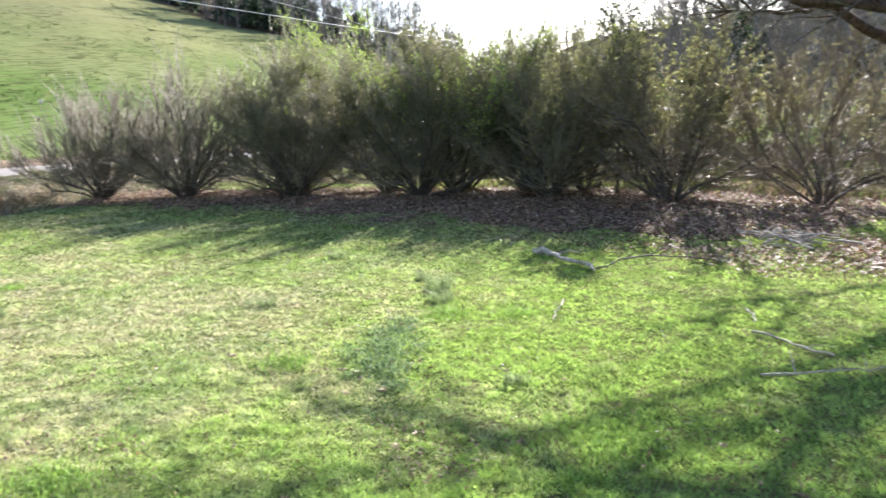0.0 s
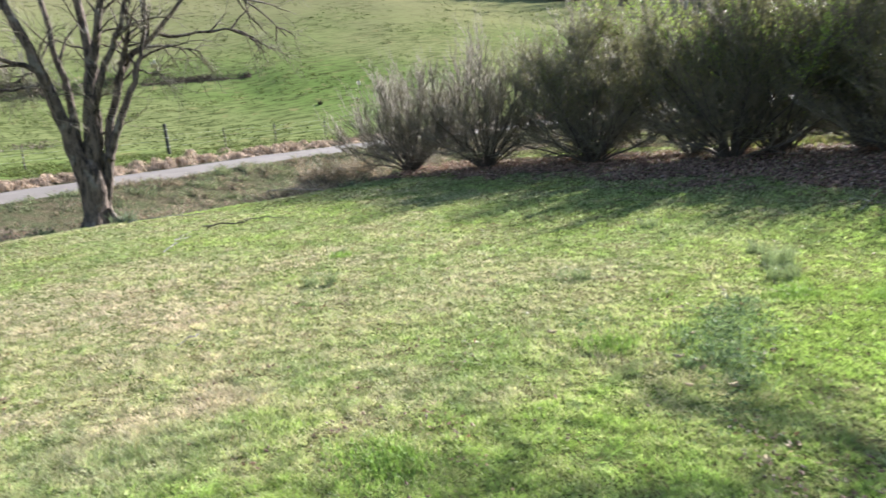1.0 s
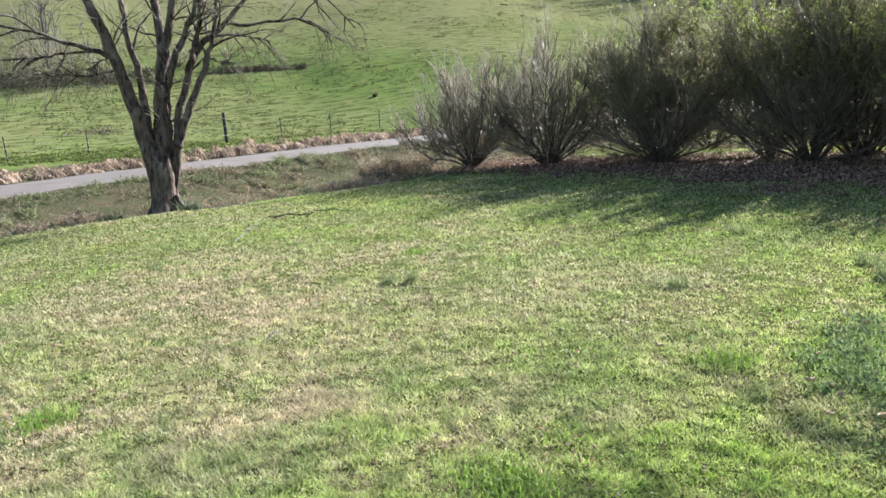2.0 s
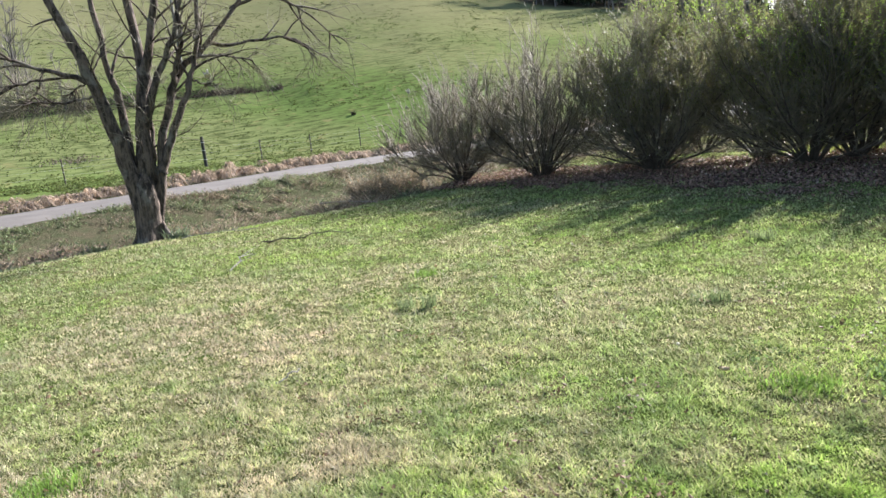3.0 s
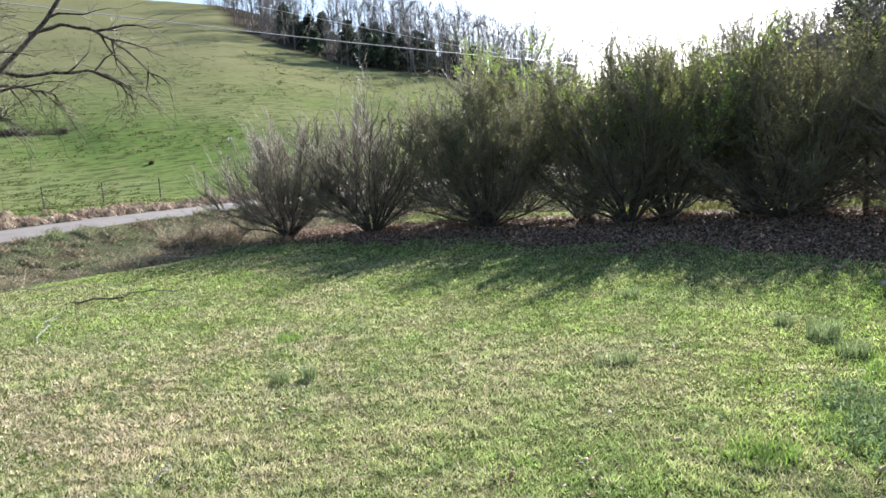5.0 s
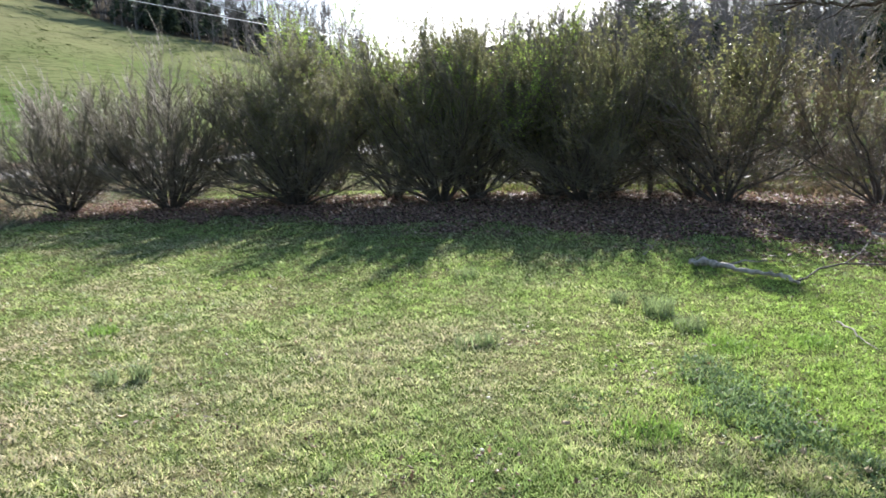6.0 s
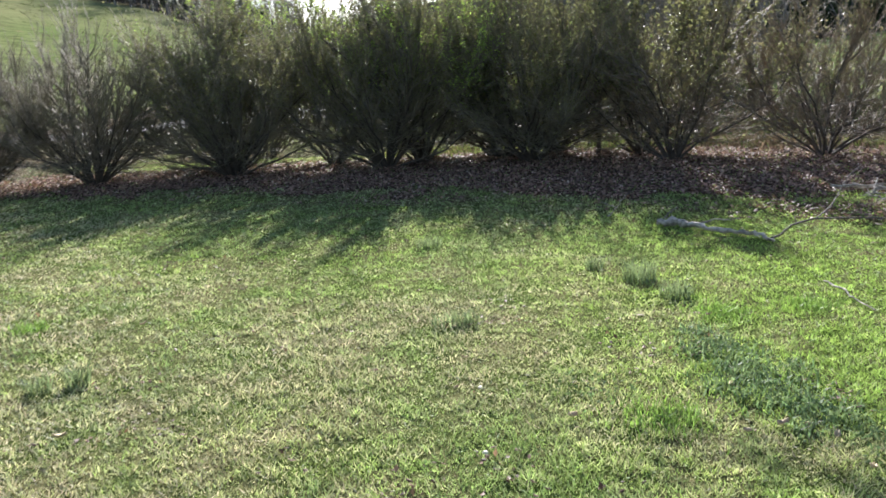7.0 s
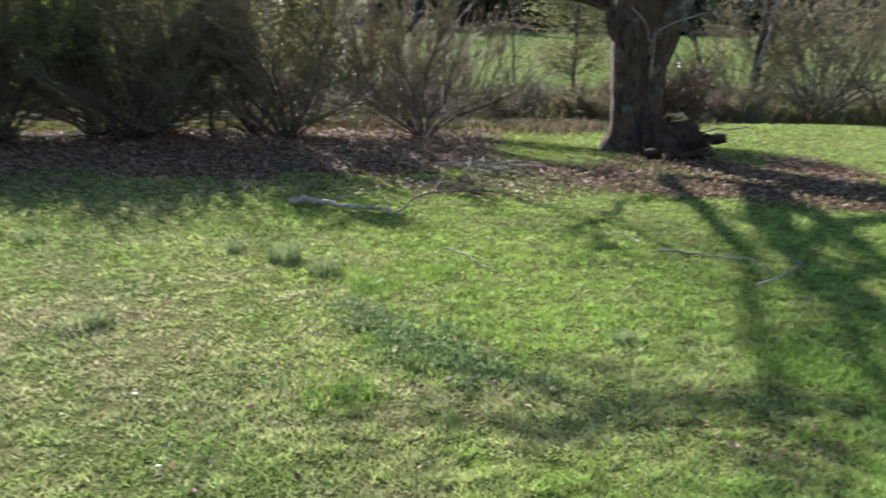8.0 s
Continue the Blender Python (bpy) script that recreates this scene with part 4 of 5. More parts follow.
# ---------------------------------------------------------------- fence, wires
def fence_post(x, y, h, r, mat, label, lean):
    t = thing("fence_post", (x, y, gz(x, y) - 0.1), label, "fence post", "pasture fence")
    bm = bmesh.new()
    m = pose(0, 0, (h + 0.1) / 2, lean, lean * 0.6, 0)
    bmesh.ops.create_cone(bm, cap_ends=True, segments=8, radius1=r, radius2=r * 0.9, depth=h + 0.1, matrix=m)
    bmesh.ops.bevel(bm, geom=[e for e in bm.edges], offset=r * 0.12, segments=1, affect="EDGES")
    part("post", bm, mat, t)
    bm = bmesh.new()
    for z in (0.35, 0.7, 1.0):
        bmesh.ops.create_cone(bm, cap_ends=True, segments=6, radius1=r * 1.15, radius2=r * 1.15, depth=0.02, matrix=pose(0, 0, z * h / 1.15, lean, lean * 0.6, 0))
    part("staples", bm, WIRE, t)


FENCE_Y = [-22.0, -18.9, -15.7, -12.6, -9.4, -6.2, -3.1, 0.2, 3.25, 6.3, 9.3, 12.6, 15.6, 18.8, 22.0, 25.0, 28.0]


def fence_x(y):
    return float(np.interp(y, [-25, -6, 0, 3.2, 13, 30], [-30.0, -37.3, -39.9, -41.4, -45.0, -51.0]))


for i, y in enumerate(FENCE_Y):
    if abs(y - 3.25) < 0.1:
        fence_post(fence_x(y), y, 1.55, 0.095, BLACK_POST, "thick black tarred wooden fence post", 1.0)
    else:
        fence_post(fence_x(y), y, 1.1, 0.036, STEM, "thin dark steel fence post", (-2.0, 1.5, 0.5, -1.0)[i % 4])
for z in (0.4, 0.7, 0.95):
    path = np.array([[(fence_x(y), y, gz(fence_x(y), y) + z) for y in FENCE_Y]])
    v, f = tubes(path, np.full(path.shape[:2], 0.0018), 4)
    tagged(piece("fence_wire", v, f, WIRE), "thin barbed fence wire strung along the pasture", "wire", "fence wires")


def overhead(a, b, sag, r):
    s = np.linspace(0, 1, 40)[:, None]
    p = np.array(a) * (1 - s) + np.array(b) * s
    p[:, 2] -= sag * 4 * (s * (1 - s))[:, 0]
    v, f = tubes(p[None], np.full((1, 40), r), 5)
    tagged(piece("power_line", v, f, WIRE), "overhead power line along the road", "cable", "power lines")


overhead((-23.0, -42, 9.4), (-48.5, 80, 9.2), 1.4, 0.022)
overhead((-39.3, 36.0, 8.05), (-82.0, 6.0, 24.2), 0.3, 0.014)
for x, y, top in ((-23.0, -42.0, 9.8), (-39.3, 36.0, 8.3), (-48.5, 80.0, 9.6), (-82.0, 6.0, 24.6)):
    base = gz(x, y) - 0.2
    t = thing("utility_pole", (x, y, base), "tall weathered wooden utility pole", "utility pole", "utility poles")
    v, f = tubes(np.array([[(0, 0, 0), (0, 0, 0.5 * (top - base)), (0, 0, top - base)]]), np.array([[0.15, 0.13, 0.1]]), 10)
    piece("pole", v, f, POST, t)


# ---------------------------------------------------------------- brush along the ditch in the pasture
def at_polar(az, r):
    a = radians(az)
    return CX - r * math.sin(a), CY + r * math.cos(a)


for i, (az, r, h) in enumerate([(96.5, 66.0, 3.6), (94.5, 68.5, 3.0), (92.6, 67.0, 2.4), (87.6, 69.0, 2.2), (98.5, 67.5, 4.0)]):
    shrub(at_polar(az, r), h, 1.1, 190 + i, 14, 10, "bare greyish bush beside the ditch in the pasture", "pasture bushes", leaf_n=0, name="pasture_bush", twig_n=8, category="bush")


def ditch_brush():
    g = np.random.default_rng(198)
    n = 9000
    az = np.concatenate([g.uniform(78.6, 86.2, n // 2), g.uniform(88, 104, n // 2)])
    r = 66.9 + 1.6 * (vnoise(az * 0.4, az * 0, 1.5, 14) - 0.5) + g.normal(0, 0.3 + 0.8 * (az > 87), n)
    a = np.radians(az)
    x, y = CX - r * np.sin(a), CY + r * np.cos(a)
    near = g.uniform(0, 1, n) < 0.025
    hx, hy = at_polar(93.6, 50.5)
    x, y = np.where(near, hx + g.normal(0, 0.7, n), x), np.where(near, hy + g.normal(0, 0.9, n), y)
    v, f, c = blades(np.stack([x, y, ground_z(x, y) - 0.05], 1), g.uniform(0.08, 0.42, n) * (0.3 + 0.9 * vnoise(x, y, 1.3, 56)) * np.where(near, 0.6, 1.0), np.full(n, 0.04), g.uniform(0.3, 1.5, n), g, 2)
    tint = np.where(near[:, None], np.array([0.17, 0.145, 0.115]), np.array([0.088, 0.075, 0.062])) * g.uniform(0.5, 1.6, (n, 1))
    tagged(piece("ditch_brush", v, f, DRY, smooth=False, tint=np.repeat(tint, c, 0)), "dark dead brush along the ditch in the pasture", "brush", kind="stuff")


ditch_brush()


# ---------------------------------------------------------------- grass of the lawn
def dryness(x, y):
    d = 0.275 + 0.36 * (vnoise(x, y, 1.6, 41) - 0.5) + 0.42 * (vnoise(x, y, 0.45, 42) - 0.5) + 0.40 * (vnoise(x, y, 0.13, 43) - 0.5)
    d = d + 0.36 * np.exp(-(((x + 6.6) / 2.6) ** 2 + ((y - 0.0) / 1.7) ** 2))
    d = d + 0.4 * np.exp(-(((x + 3.3) / 0.7) ** 2 + ((y - 2.5) / 0.35) ** 2))
    return d - 0.24 * ease(-5.0, -2.5, x + 0.3 * (y - 3)) - 0.12 * ease(4.0, 6.0, y)


def lawn_tint(x, y, g):
    d = np.clip(dryness(x, y) + g.normal(0, 0.2, len(x)), 0, 1)[:, None]
    fresh = np.clip(vnoise(x, y, 0.8, 44) * 1.3 - 0.2 + 0.75 * ease(-4.7, -3.4, x + 0.25 * (y - 3)), 0, 1)[:, None]
    green = np.array([0.24, 0.33, 0.12]) * (1 - fresh) + np.array([0.28, 0.405, 0.096]) * fresh
    weed = (0.5 * ease(0.74, 0.86, vnoise(x, y, 0.15, 52)) * ease(0.35, 0.6, vnoise(x, y, 1.3, 53)))[:, None]
    tint = green * (1 - d) + np.array([0.57, 0.475, 0.365]) * d
    tint = tint * (1 - weed) + np.array([0.135, 0.215, 0.075]) * weed
    return tint * (0.70 + 0.68 * vnoise(x, y, 0.06, 48)[:, None])


def lawn_close(a):
    """How far the finer grass reaches round the path, by bearing: it thins out at both ends."""
    return ease(-46, -32, a) * (1 - ease(103, 117, a))


def lawn_spots(n, g):
    a = g.uniform(-46, 117, n)
    az = np.radians(a)
    r = 1.3 * (19.5 / 1.3) ** g.uniform(0, 1, n) ** 0.85
    x, y = -1.9 - r * np.sin(az), -0.4 + r * np.cos(az)
    keep = (zone_weeds(x, y) < g.uniform(0.2, 1, n)) & (zone_litter(x, y) < g.uniform(0.1, 1.15, n)) & (row_off(x, y)[0] > -6) & (np.hypot(x - BIG_TREE[0], y - BIG_TREE[1]) > 0.55)
    keep &= g.uniform(0, 1, n) < lawn_close(a)
    keep &= g.uniform(0, 1, n) < 0.3 + 1.2 * vnoise(x, y, 0.06, 49) * (0.75 + 0.4 * vnoise(x, y, 0.2, 59))
    return x[keep], y[keep], r[keep]


def lawn(n, seed):
    g = np.random.default_rng(seed)
    x, y, r = lawn_spots(n, g)
    at = np.stack([x, y, ground_z(x, y) - 0.004], 1)
    h = g.uniform(0.012, 0.036, len(x)) * (0.4 + 1.2 * vnoise(x, y, 0.06, 45)) * (0.8 + 0.4 * vnoise(x, y, 0.7, 50))
    v, f, c = blades(at, h, 0.0019 + 0.0005 * r, g.uniform(0.25, 1.45, len(x)), g)
    ob = piece("lawn_grass", v, f, BLADE, smooth=False, tint=np.repeat(lawn_tint(x, y, g), c, 0))
    tagged(ob, "short mown grass, patchy green and straw-coloured", "grass", kind="stuff")


def lawn_behind(n, seed):
    """The rest of the lawn, round and behind the path."""
    g = np.random.default_rng(seed)
    a, r = g.uniform(-180, 180, n), 15.0 * g.uniform(0, 1, n)
    az = np.radians(a)
    x, y = -1.9 - r * np.sin(az), -0.4 + r * np.cos(az)
    keep = (g.uniform(0, 1, n) > lawn_close(a)) | (r < 1.4)
    keep &= zone_weeds(x, y) < 0.5
    x, y = x[keep], y[keep]
    at = np.stack([x, y, ground_z(x, y) - 0.004], 1)
    v, f, c = blades(at, g.uniform(0.014, 0.04, len(x)), np.full(len(x), 0.011), g.uniform(0.4, 1.8, len(x)), g)
    ob = piece("lawn_grass", v, f, BLADE, smooth=False, tint=np.repeat(lawn_tint(x, y, g), c, 0))
    tagged(ob, "short mown grass, patchy green and straw-coloured", "grass", kind="stuff")


lawn_behind(150000, 203)


def lawn_leaves(n, seed):
    """Clover, dead blades and other small flat growth between the grass."""
    g = np.random.default_rng(seed)
    x, y, r = lawn_spots(n, g)
    at = np.stack([x, y, ground_z(x, y) + g.uniform(0.002, 0.022, len(x))], 1)
    v, f = leaves(at, (0.009 + 0.0021 * r) * g.uniform(0.6, 1.5, len(x)), g, 0.3)
    ob = piece("lawn_clover", v, f, BLADE, smooth=False, tint=np.repeat(lawn_tint(x, y, g), 4, 0))
    tagged(ob, "small clover and dead leaves among the mown grass", "grass", kind="stuff")


lawn_leaves(54000, 202)
lawn(1180000, 201)


def lawn_debris(n, seed):
    """Brown bits of dead leaf and thatch gathered in small patches of the lawn."""
    g = np.random.default_rng(seed)
    x, y, r = lawn_spots(n, g)
    gather = ease(0.62, 0.85, vnoise(x, y, 0.22, 61)) * ease(0.35, 0.65, vnoise(x, y, 1.1, 62))
    keep = g.uniform(0, 1, len(x)) < 0.02 + 0.8 * gather
    x, y, r = x[keep], y[keep], r[keep]
    at = np.stack([x, y, ground_z(x, y) + g.uniform(0.008, 0.03, len(x))], 1)
    v, f = leaves(at, g.uniform(0.012, 0.034, len(x)) * (1 + 0.05 * r), g, 0.5)
    tint = np.array([0.20, 0.125, 0.08]) * g.uniform(0.3, 1.5, (len(x), 1))
    tagged(piece("lawn_debris", v, f, DEAD_LEAF, smooth=False, tint=np.repeat(tint, 4, 0)), "brown bits of dead leaf scattered in the lawn", "leaf litter", kind="stuff")


lawn_debris(72000, 204)


def clump(name, x, y, n, h, spread, tint, seed, label, category, group, width=0.006, mat=None, lean=(0.2, 0.9)):
    g = np.random.default_rng(seed)
    t = thing(name, (x, y, gz(x, y) - 0.01), label, category, group)
    a, q = g.uniform(0, 6.28, n), np.sqrt(g.uniform(0, 1, n)) * spread
    at = np.stack([np.cos(a) * q, np.sin(a) * q, 0 * a], 1)
    v, f, c = blades(at, h * g.uniform(0.5, 1.1, n), np.full(n, width), g.uniform(*lean, n), g, 2)
    piece("grass_clump", v, f, mat or BLADE, t, smooth=False, tint=np.repeat(np.array(tint) * g.uniform(0.6, 1.4, (n, 1)), c, 0))


ONION = (0.19, 0.245, 0.12)
for i, (x, y, n, h, s) in enumerate([(-6.83, 1.74, 60, 0.17, 0.06), (-6.98, 1.62, 45, 0.14, 0.08), (-5.4, 3.47, 50, 0.15, 0.07), (-5.52, 3.40, 40, 0.12, 0.09),
                                     (-6.85, 5.36, 70, 0.15, 0.12), (-5.13, 5.08, 60, 0.14, 0.07), (-4.71, 4.88, 110, 0.20, 0.13), (-4.36, 4.55, 90, 0.16, 0.12), (-2.56, 3.32, 60, 0.10, 0.07)]):
    clump("grass_tuft", x, y, int(1.4 * n), h, s, ONION, 300 + i, "dark green tuft of wild onion grass in the lawn", "grass tuft", "dark grass tufts", 0.0034)


def patch(name, label, spots, n, h, tint, seed, width=0.006, mat=None, steps=2, lean=(0.2, 1.0), category="weeds"):
    """Loose low growth spread round a few spots (x, y, radius)."""
    g = np.random.default_rng(seed)
    s = np.array(spots)
    pick = g.choice(len(s), n, p=s[:, 2] ** 2 / (s[:, 2] ** 2).sum())
    x, y = s[pick, 0] + g.normal(0, 0.5, n) * s[pick, 2], s[pick, 1] + g.normal(0, 0.5, n) * s[pick, 2]
    at = np.stack([x, y, ground_z(x, y) - 0.005], 1)
    v, f, c = blades(at, h * g.uniform(0.4, 1.2, n), np.full(n, width), g.uniform(*lean, n), g, steps)
    tints = np.array(tint)[g.integers(0, len(tint), n)] * g.uniform(0.65, 1.35, (n, 1))
    tagged(piece(name, v, f, mat or BLADE, smooth=False, tint=np.repeat(tints, c, 0)), label, category, kind="stuff")


def clover(spots, n, seed):
    """Flat broad leaves on short stalks, in loose colonies."""
    g = np.random.default_rng(seed)
    p = np.array(spots)
    pick = g.choice(len(p), n, p=p[:, 2] / p[:, 2].sum())
    x, y = p[pick, 0] + g.normal(0, 0.5, n) * p[pick, 2], p[pick, 1] + g.normal(0, 0.5, n) * p[pick, 2]
    v, f = leaves(np.stack([x, y, ground_z(x, y) + g.uniform(0.012, 0.05, n)], 1), g.uniform(0.012, 0.028, n), g, 0.3)
    tint = np.array([0.155, 0.225, 0.095]) * g.uniform(0.5, 1.3, (n, 1))
    tagged(piece("clover_leaves", v, f, DRY, smooth=False, tint=np.repeat(tint, 4, 0)), "grey-green clover leaves spreading through the lawn", "weeds", kind="stuff")


patch("clover_patch", "blue-green clover and weeds running through the lawn", [(-4.08, 3.85, 0.12), (-3.9, 3.62, 0.16), (-4.02, 3.5, 0.1), (-3.73, 3.36, 0.2), (-3.5, 3.42, 0.1), (-3.6, 3.1, 0.22), (-3.82, 3.08, 0.1), (-3.34, 2.98, 0.18), (-3.4, 2.75, 0.09), (-3.05, 2.8, 0.12)], 1900, 0.055,
      [(0.165, 0.24, 0.105), (0.20, 0.27, 0.135), (0.11, 0.175, 0.08)], 320, 0.0055)
clover([(-4.0, 3.7, 0.2), (-3.8, 3.5, 0.24), (-3.6, 3.25, 0.28), (-3.45, 3.0, 0.24), (-3.2, 2.8, 0.2), (-2.95, 2.6, 0.22), (-2.75, 2.35, 0.25), (-4.3, 2.75, 0.2)], 1300, 322)
patch("bright_grass", "fresh bright green longer grass in the lawn", [(-3.36, 0.94, 0.22), (-3.22, 1.03, 0.16), (-4.0, 4.24, 0.2), (-3.55, 4.62, 0.18), (-1.7, 3.0, 0.3), (-5.03, -0.9, 0.2), (-8.12, 2.25, 0.15), (-3.94, 2.64, 0.2)], 4200, 0.06, [(0.18, 0.29, 0.06), (0.215, 0.33, 0.085)], 321, 0.0035)


def verge():
    """Low weeds of the road bank: short growth in lumps, with dead stalks here and there."""
    g = np.random.default_rng(330)
    n = 330000
    x, y = g.uniform(-34, -11, n), g.uniform(-12, 14, n)
    keep = (zone_weeds(x, y) > 0.5) & (road_off(x, y) < -0.1)
    x, y = x[keep], y[keep]
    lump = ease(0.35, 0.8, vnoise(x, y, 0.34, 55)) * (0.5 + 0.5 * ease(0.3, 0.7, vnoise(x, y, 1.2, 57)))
    keep = g.uniform(0, 1, len(x)) < 0.35 + 0.65 * lump
    x, y, lump = x[keep], y[keep], lump[keep]
    rim = ease(0.0, 0.7, lawn_edge(y) - x) * (1 - ease(1.2, 2.6, lawn_edge(y) - x))
    rank = vnoise(x, y, 0.8, 47) + 0.22 * rim - 0.1 + g.normal(0, 0.1, len(x)) > 0.72
    h = (0.03 + 0.17 * lump + np.where(rank, 0.09 + 0.16 * rim, 0.0)) * g.uniform(0.5, 1.3, len(x))
    brown = ease(0.35, 0.65, vnoise(x, y, 0.55, 58) + g.normal(0, 0.14, len(x)) + 0.3 * rank - 0.05)[:, None]
    tint = np.array([0.195, 0.23, 0.125]) * (1 - brown) + np.array([0.265, 0.215, 0.16]) * brown
    # paler on the lumps, darker in the hollows between them
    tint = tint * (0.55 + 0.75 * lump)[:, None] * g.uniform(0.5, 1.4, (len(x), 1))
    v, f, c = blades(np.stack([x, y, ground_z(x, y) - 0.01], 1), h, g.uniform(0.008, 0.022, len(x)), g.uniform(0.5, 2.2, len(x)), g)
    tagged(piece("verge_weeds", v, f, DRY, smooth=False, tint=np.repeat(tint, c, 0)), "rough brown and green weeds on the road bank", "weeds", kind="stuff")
    # broad leaves and dead heads over the lumps
    pick = g.choice(len(x), 26000, p=(0.1 + lump ** 2) / (0.1 + lump ** 2).sum())
    at = np.stack([x[pick], y[pick], ground_z(x[pick], y[pick]) + h[pick] * g.uniform(0.4, 1.0, len(pick))], 1) + g.normal(0, 0.04, (len(pick), 3)) * np.array([1, 1, 0.3])
    v, f = leaves(at, g.uniform(0.03, 0.075, len(pick)), g, 0.3)
    tint = np.where(g.uniform(0, 1, (len(pick), 1)) < 0.3 + 0.4 * brown[pick], np.array([0.33, 0.27, 0.205]), np.array([0.215, 0.26, 0.14])) * g.uniform(0.45, 1.35, (len(pick), 1))
    tagged(piece("verge_leaves", v, f, DRY, smooth=False, tint=np.repeat(tint, 4, 0)), "broad weed leaves and dead heads on the road bank", "weeds", kind="stuff")


def dry_row():
    """Bleached grass hummocks along the far side of the road: ribbons combed over from the crown of each."""
    g = np.random.default_rng(340)
    n, per = 560, 36
    y = np.linspace(-22, 34, n) + g.normal(0, 0.5, n)
    off = 4.7 + np.abs(g.normal(0, 1.1, n))
    x = np.array([float(road_off(0.0, q)) / 0.82 for q in y]) - off / 0.82
    wide, tall = g.uniform(0.24, 0.58, n), g.uniform(0.12, 0.32, n) * (0.7 + 0.6 * vnoise(y, y * 0, 2.5, 48))
    a = g.uniform(0, 6.28, (n, per))
    reach, rise = wide[:, None] * g.uniform(0.55, 1.1, (n, per)), tall[:, None] * g.uniform(0.65, 1.1, (n, per))
    side = g.uniform(0.006, 0.017, (n, per))
    drop = g.uniform(0.0, 0.5, (n, per))
    rows = []
    for u, w in ((0.1, 0.75), (0.45, 1.0), (0.8, 0.72), (1.0, 0.12)):
        px = x[:, None] + np.cos(a) * reach * u
        py = y[:, None] + np.sin(a) * reach * u
        pz = ground_z(px, py) + rise * (w if u < 0.7 else w * (1 - drop))
        rows.append(np.stack([np.stack([px - np.sin(a) * side * k, py + np.cos(a) * side * k, pz], -1) for k in (-1, 1)], 2))
    v = np.stack(rows, 2).reshape(-1, 3)
    i = np.arange(n * per)[:, None] * 8
    f = np.concatenate([i + 2 * k + np.array([0, 1, 3, 2]) for k in range(3)])
    tint = np.array([0.45, 0.35, 0.27]) * np.repeat(g.uniform(0.55, 1.25, n), per)[:, None] * g.uniform(0.5, 1.4, (n * per, 1))
    tagged(piece("dry_grass", v, f, DRY, smooth=False, tint=np.repeat(tint, 8, 0)), "bleached tan dead grass along the road edge", "dry grass", kind="stuff")


def tussocks():
    """Coarse tufts over the near slope of the pasture."""
    g = np.random.default_rng(343)
    n = 15000
    az, r = np.radians(g.uniform(44, 102, n)), 25 + 105 * g.uniform(0, 1, n) ** 1.3
    x, y = CX - r * np.sin(az), CY + r * np.cos(az)
    keep = (vnoise(x, y, 5.0, 51) + g.normal(0, 0.15, n) > 0.5) & (road_off(x, y) > 5.6)
    x, y = x[keep], y[keep]
    per = 8
    px, py = (np.repeat(q, per) + g.normal(0, 0.22, len(q) * per) for q in (x, y))
    tint = np.array([0.10, 0.125, 0.04]) * np.repeat(g.uniform(0.5, 1.4, (len(x), 1)), per, 0) * g.uniform(0.8, 1.2, (len(px), 1))
    v, f, c = blades(np.stack([px, py, ground_z(px, py) - 0.03], 1), g.uniform(0.04, 0.13, len(px)), np.full(len(px), 0.07), g.uniform(0.6, 2.4, len(px)), g)
    tagged(piece("pasture_tussocks", v, f, DRY, smooth=False, tint=np.repeat(tint, c, 0)), "coarse grass tussocks on the pasture slope", "grass", kind="stuff")


g = np.random.default_rng(348)
for i in range(16):
    y = g.uniform(-7, 7.5)
    x = float(lawn_edge(y)) - g.uniform(0.5, 2.8)
    if float(road_off(x, y)) < -0.8:
        clump("dry_tuft", x, y, 130, g.uniform(0.16, 0.34), g.uniform(0.2, 0.45), (0.31, 0.24, 0.185), 500 + i, "tuft of dead reddish-brown weeds on the verge", "weed tuft", "dead tufts on the verge", 0.009, DRY, (0.5, 1.9))
patch("low_greenery", "low yellow-green weeds in the sun behind the shrubs", [(-9.5, 15.6, 0.6), (-10.6, 15.2, 0.4), (-7.9, 16.0, 0.8), (-6.9, 16.7, 0.5), (-5.8, 16.4, 0.7), (-4.9, 17.0, 0.6), (-3.4, 16.4, 0.8), (-2.4, 17.0, 0.5), (-11.9, 14.4, 0.6), (-13.0, 13.4, 0.4)], 6000, 0.2,
      [(0.17, 0.215, 0.07), (0.22, 0.25, 0.085), (0.13, 0.15, 0.06), (0.2, 0.17, 0.10)], 347, 0.013)
for i, (x, y, h) in enumerate([(-18.6, 5.3, 0.36), (-19.2, 6.0, 0.42), (-19.0, 4.9, 0.3)]):
    shrub((x, y), h, 1.6, 520 + i, 16, 7, "low dead bramble with dry stalks on the road bank", "dead brambles on the verge", leaf=(0.3, 0.235, 0.165), leaf_n=2600, leaf_size=0.04, name="bramble", twig_n=5, category="bush", crook=0.3, bare_top=False)
verge()
tussocks()
clump("weed_tuft", *at_polar(73.6, 55.0), 110, 0.32, 0.17, (0.05, 0.048, 0.03), 197, "small dark weed tuft alone in the pasture", "weed tuft", "", 0.02, DRY, (0.2, 0.8))
dry_row()
bx = np.random.default_rng(344)
patch("rough_grass", "brown dead weeds on the bank behind the lawn", [(x, y, 1.0) for x, y in zip(bx.uniform(-6.5, 0.2, 30), bx.uniform(15.4, 20.5, 30))], 9000, 0.26,
      [(0.23, 0.17, 0.12), (0.15, 0.115, 0.08), (0.14, 0.145, 0.07)], 349, 0.014, DRY, lean=(0.4, 1.6))
bx = np.random.default_rng(345)
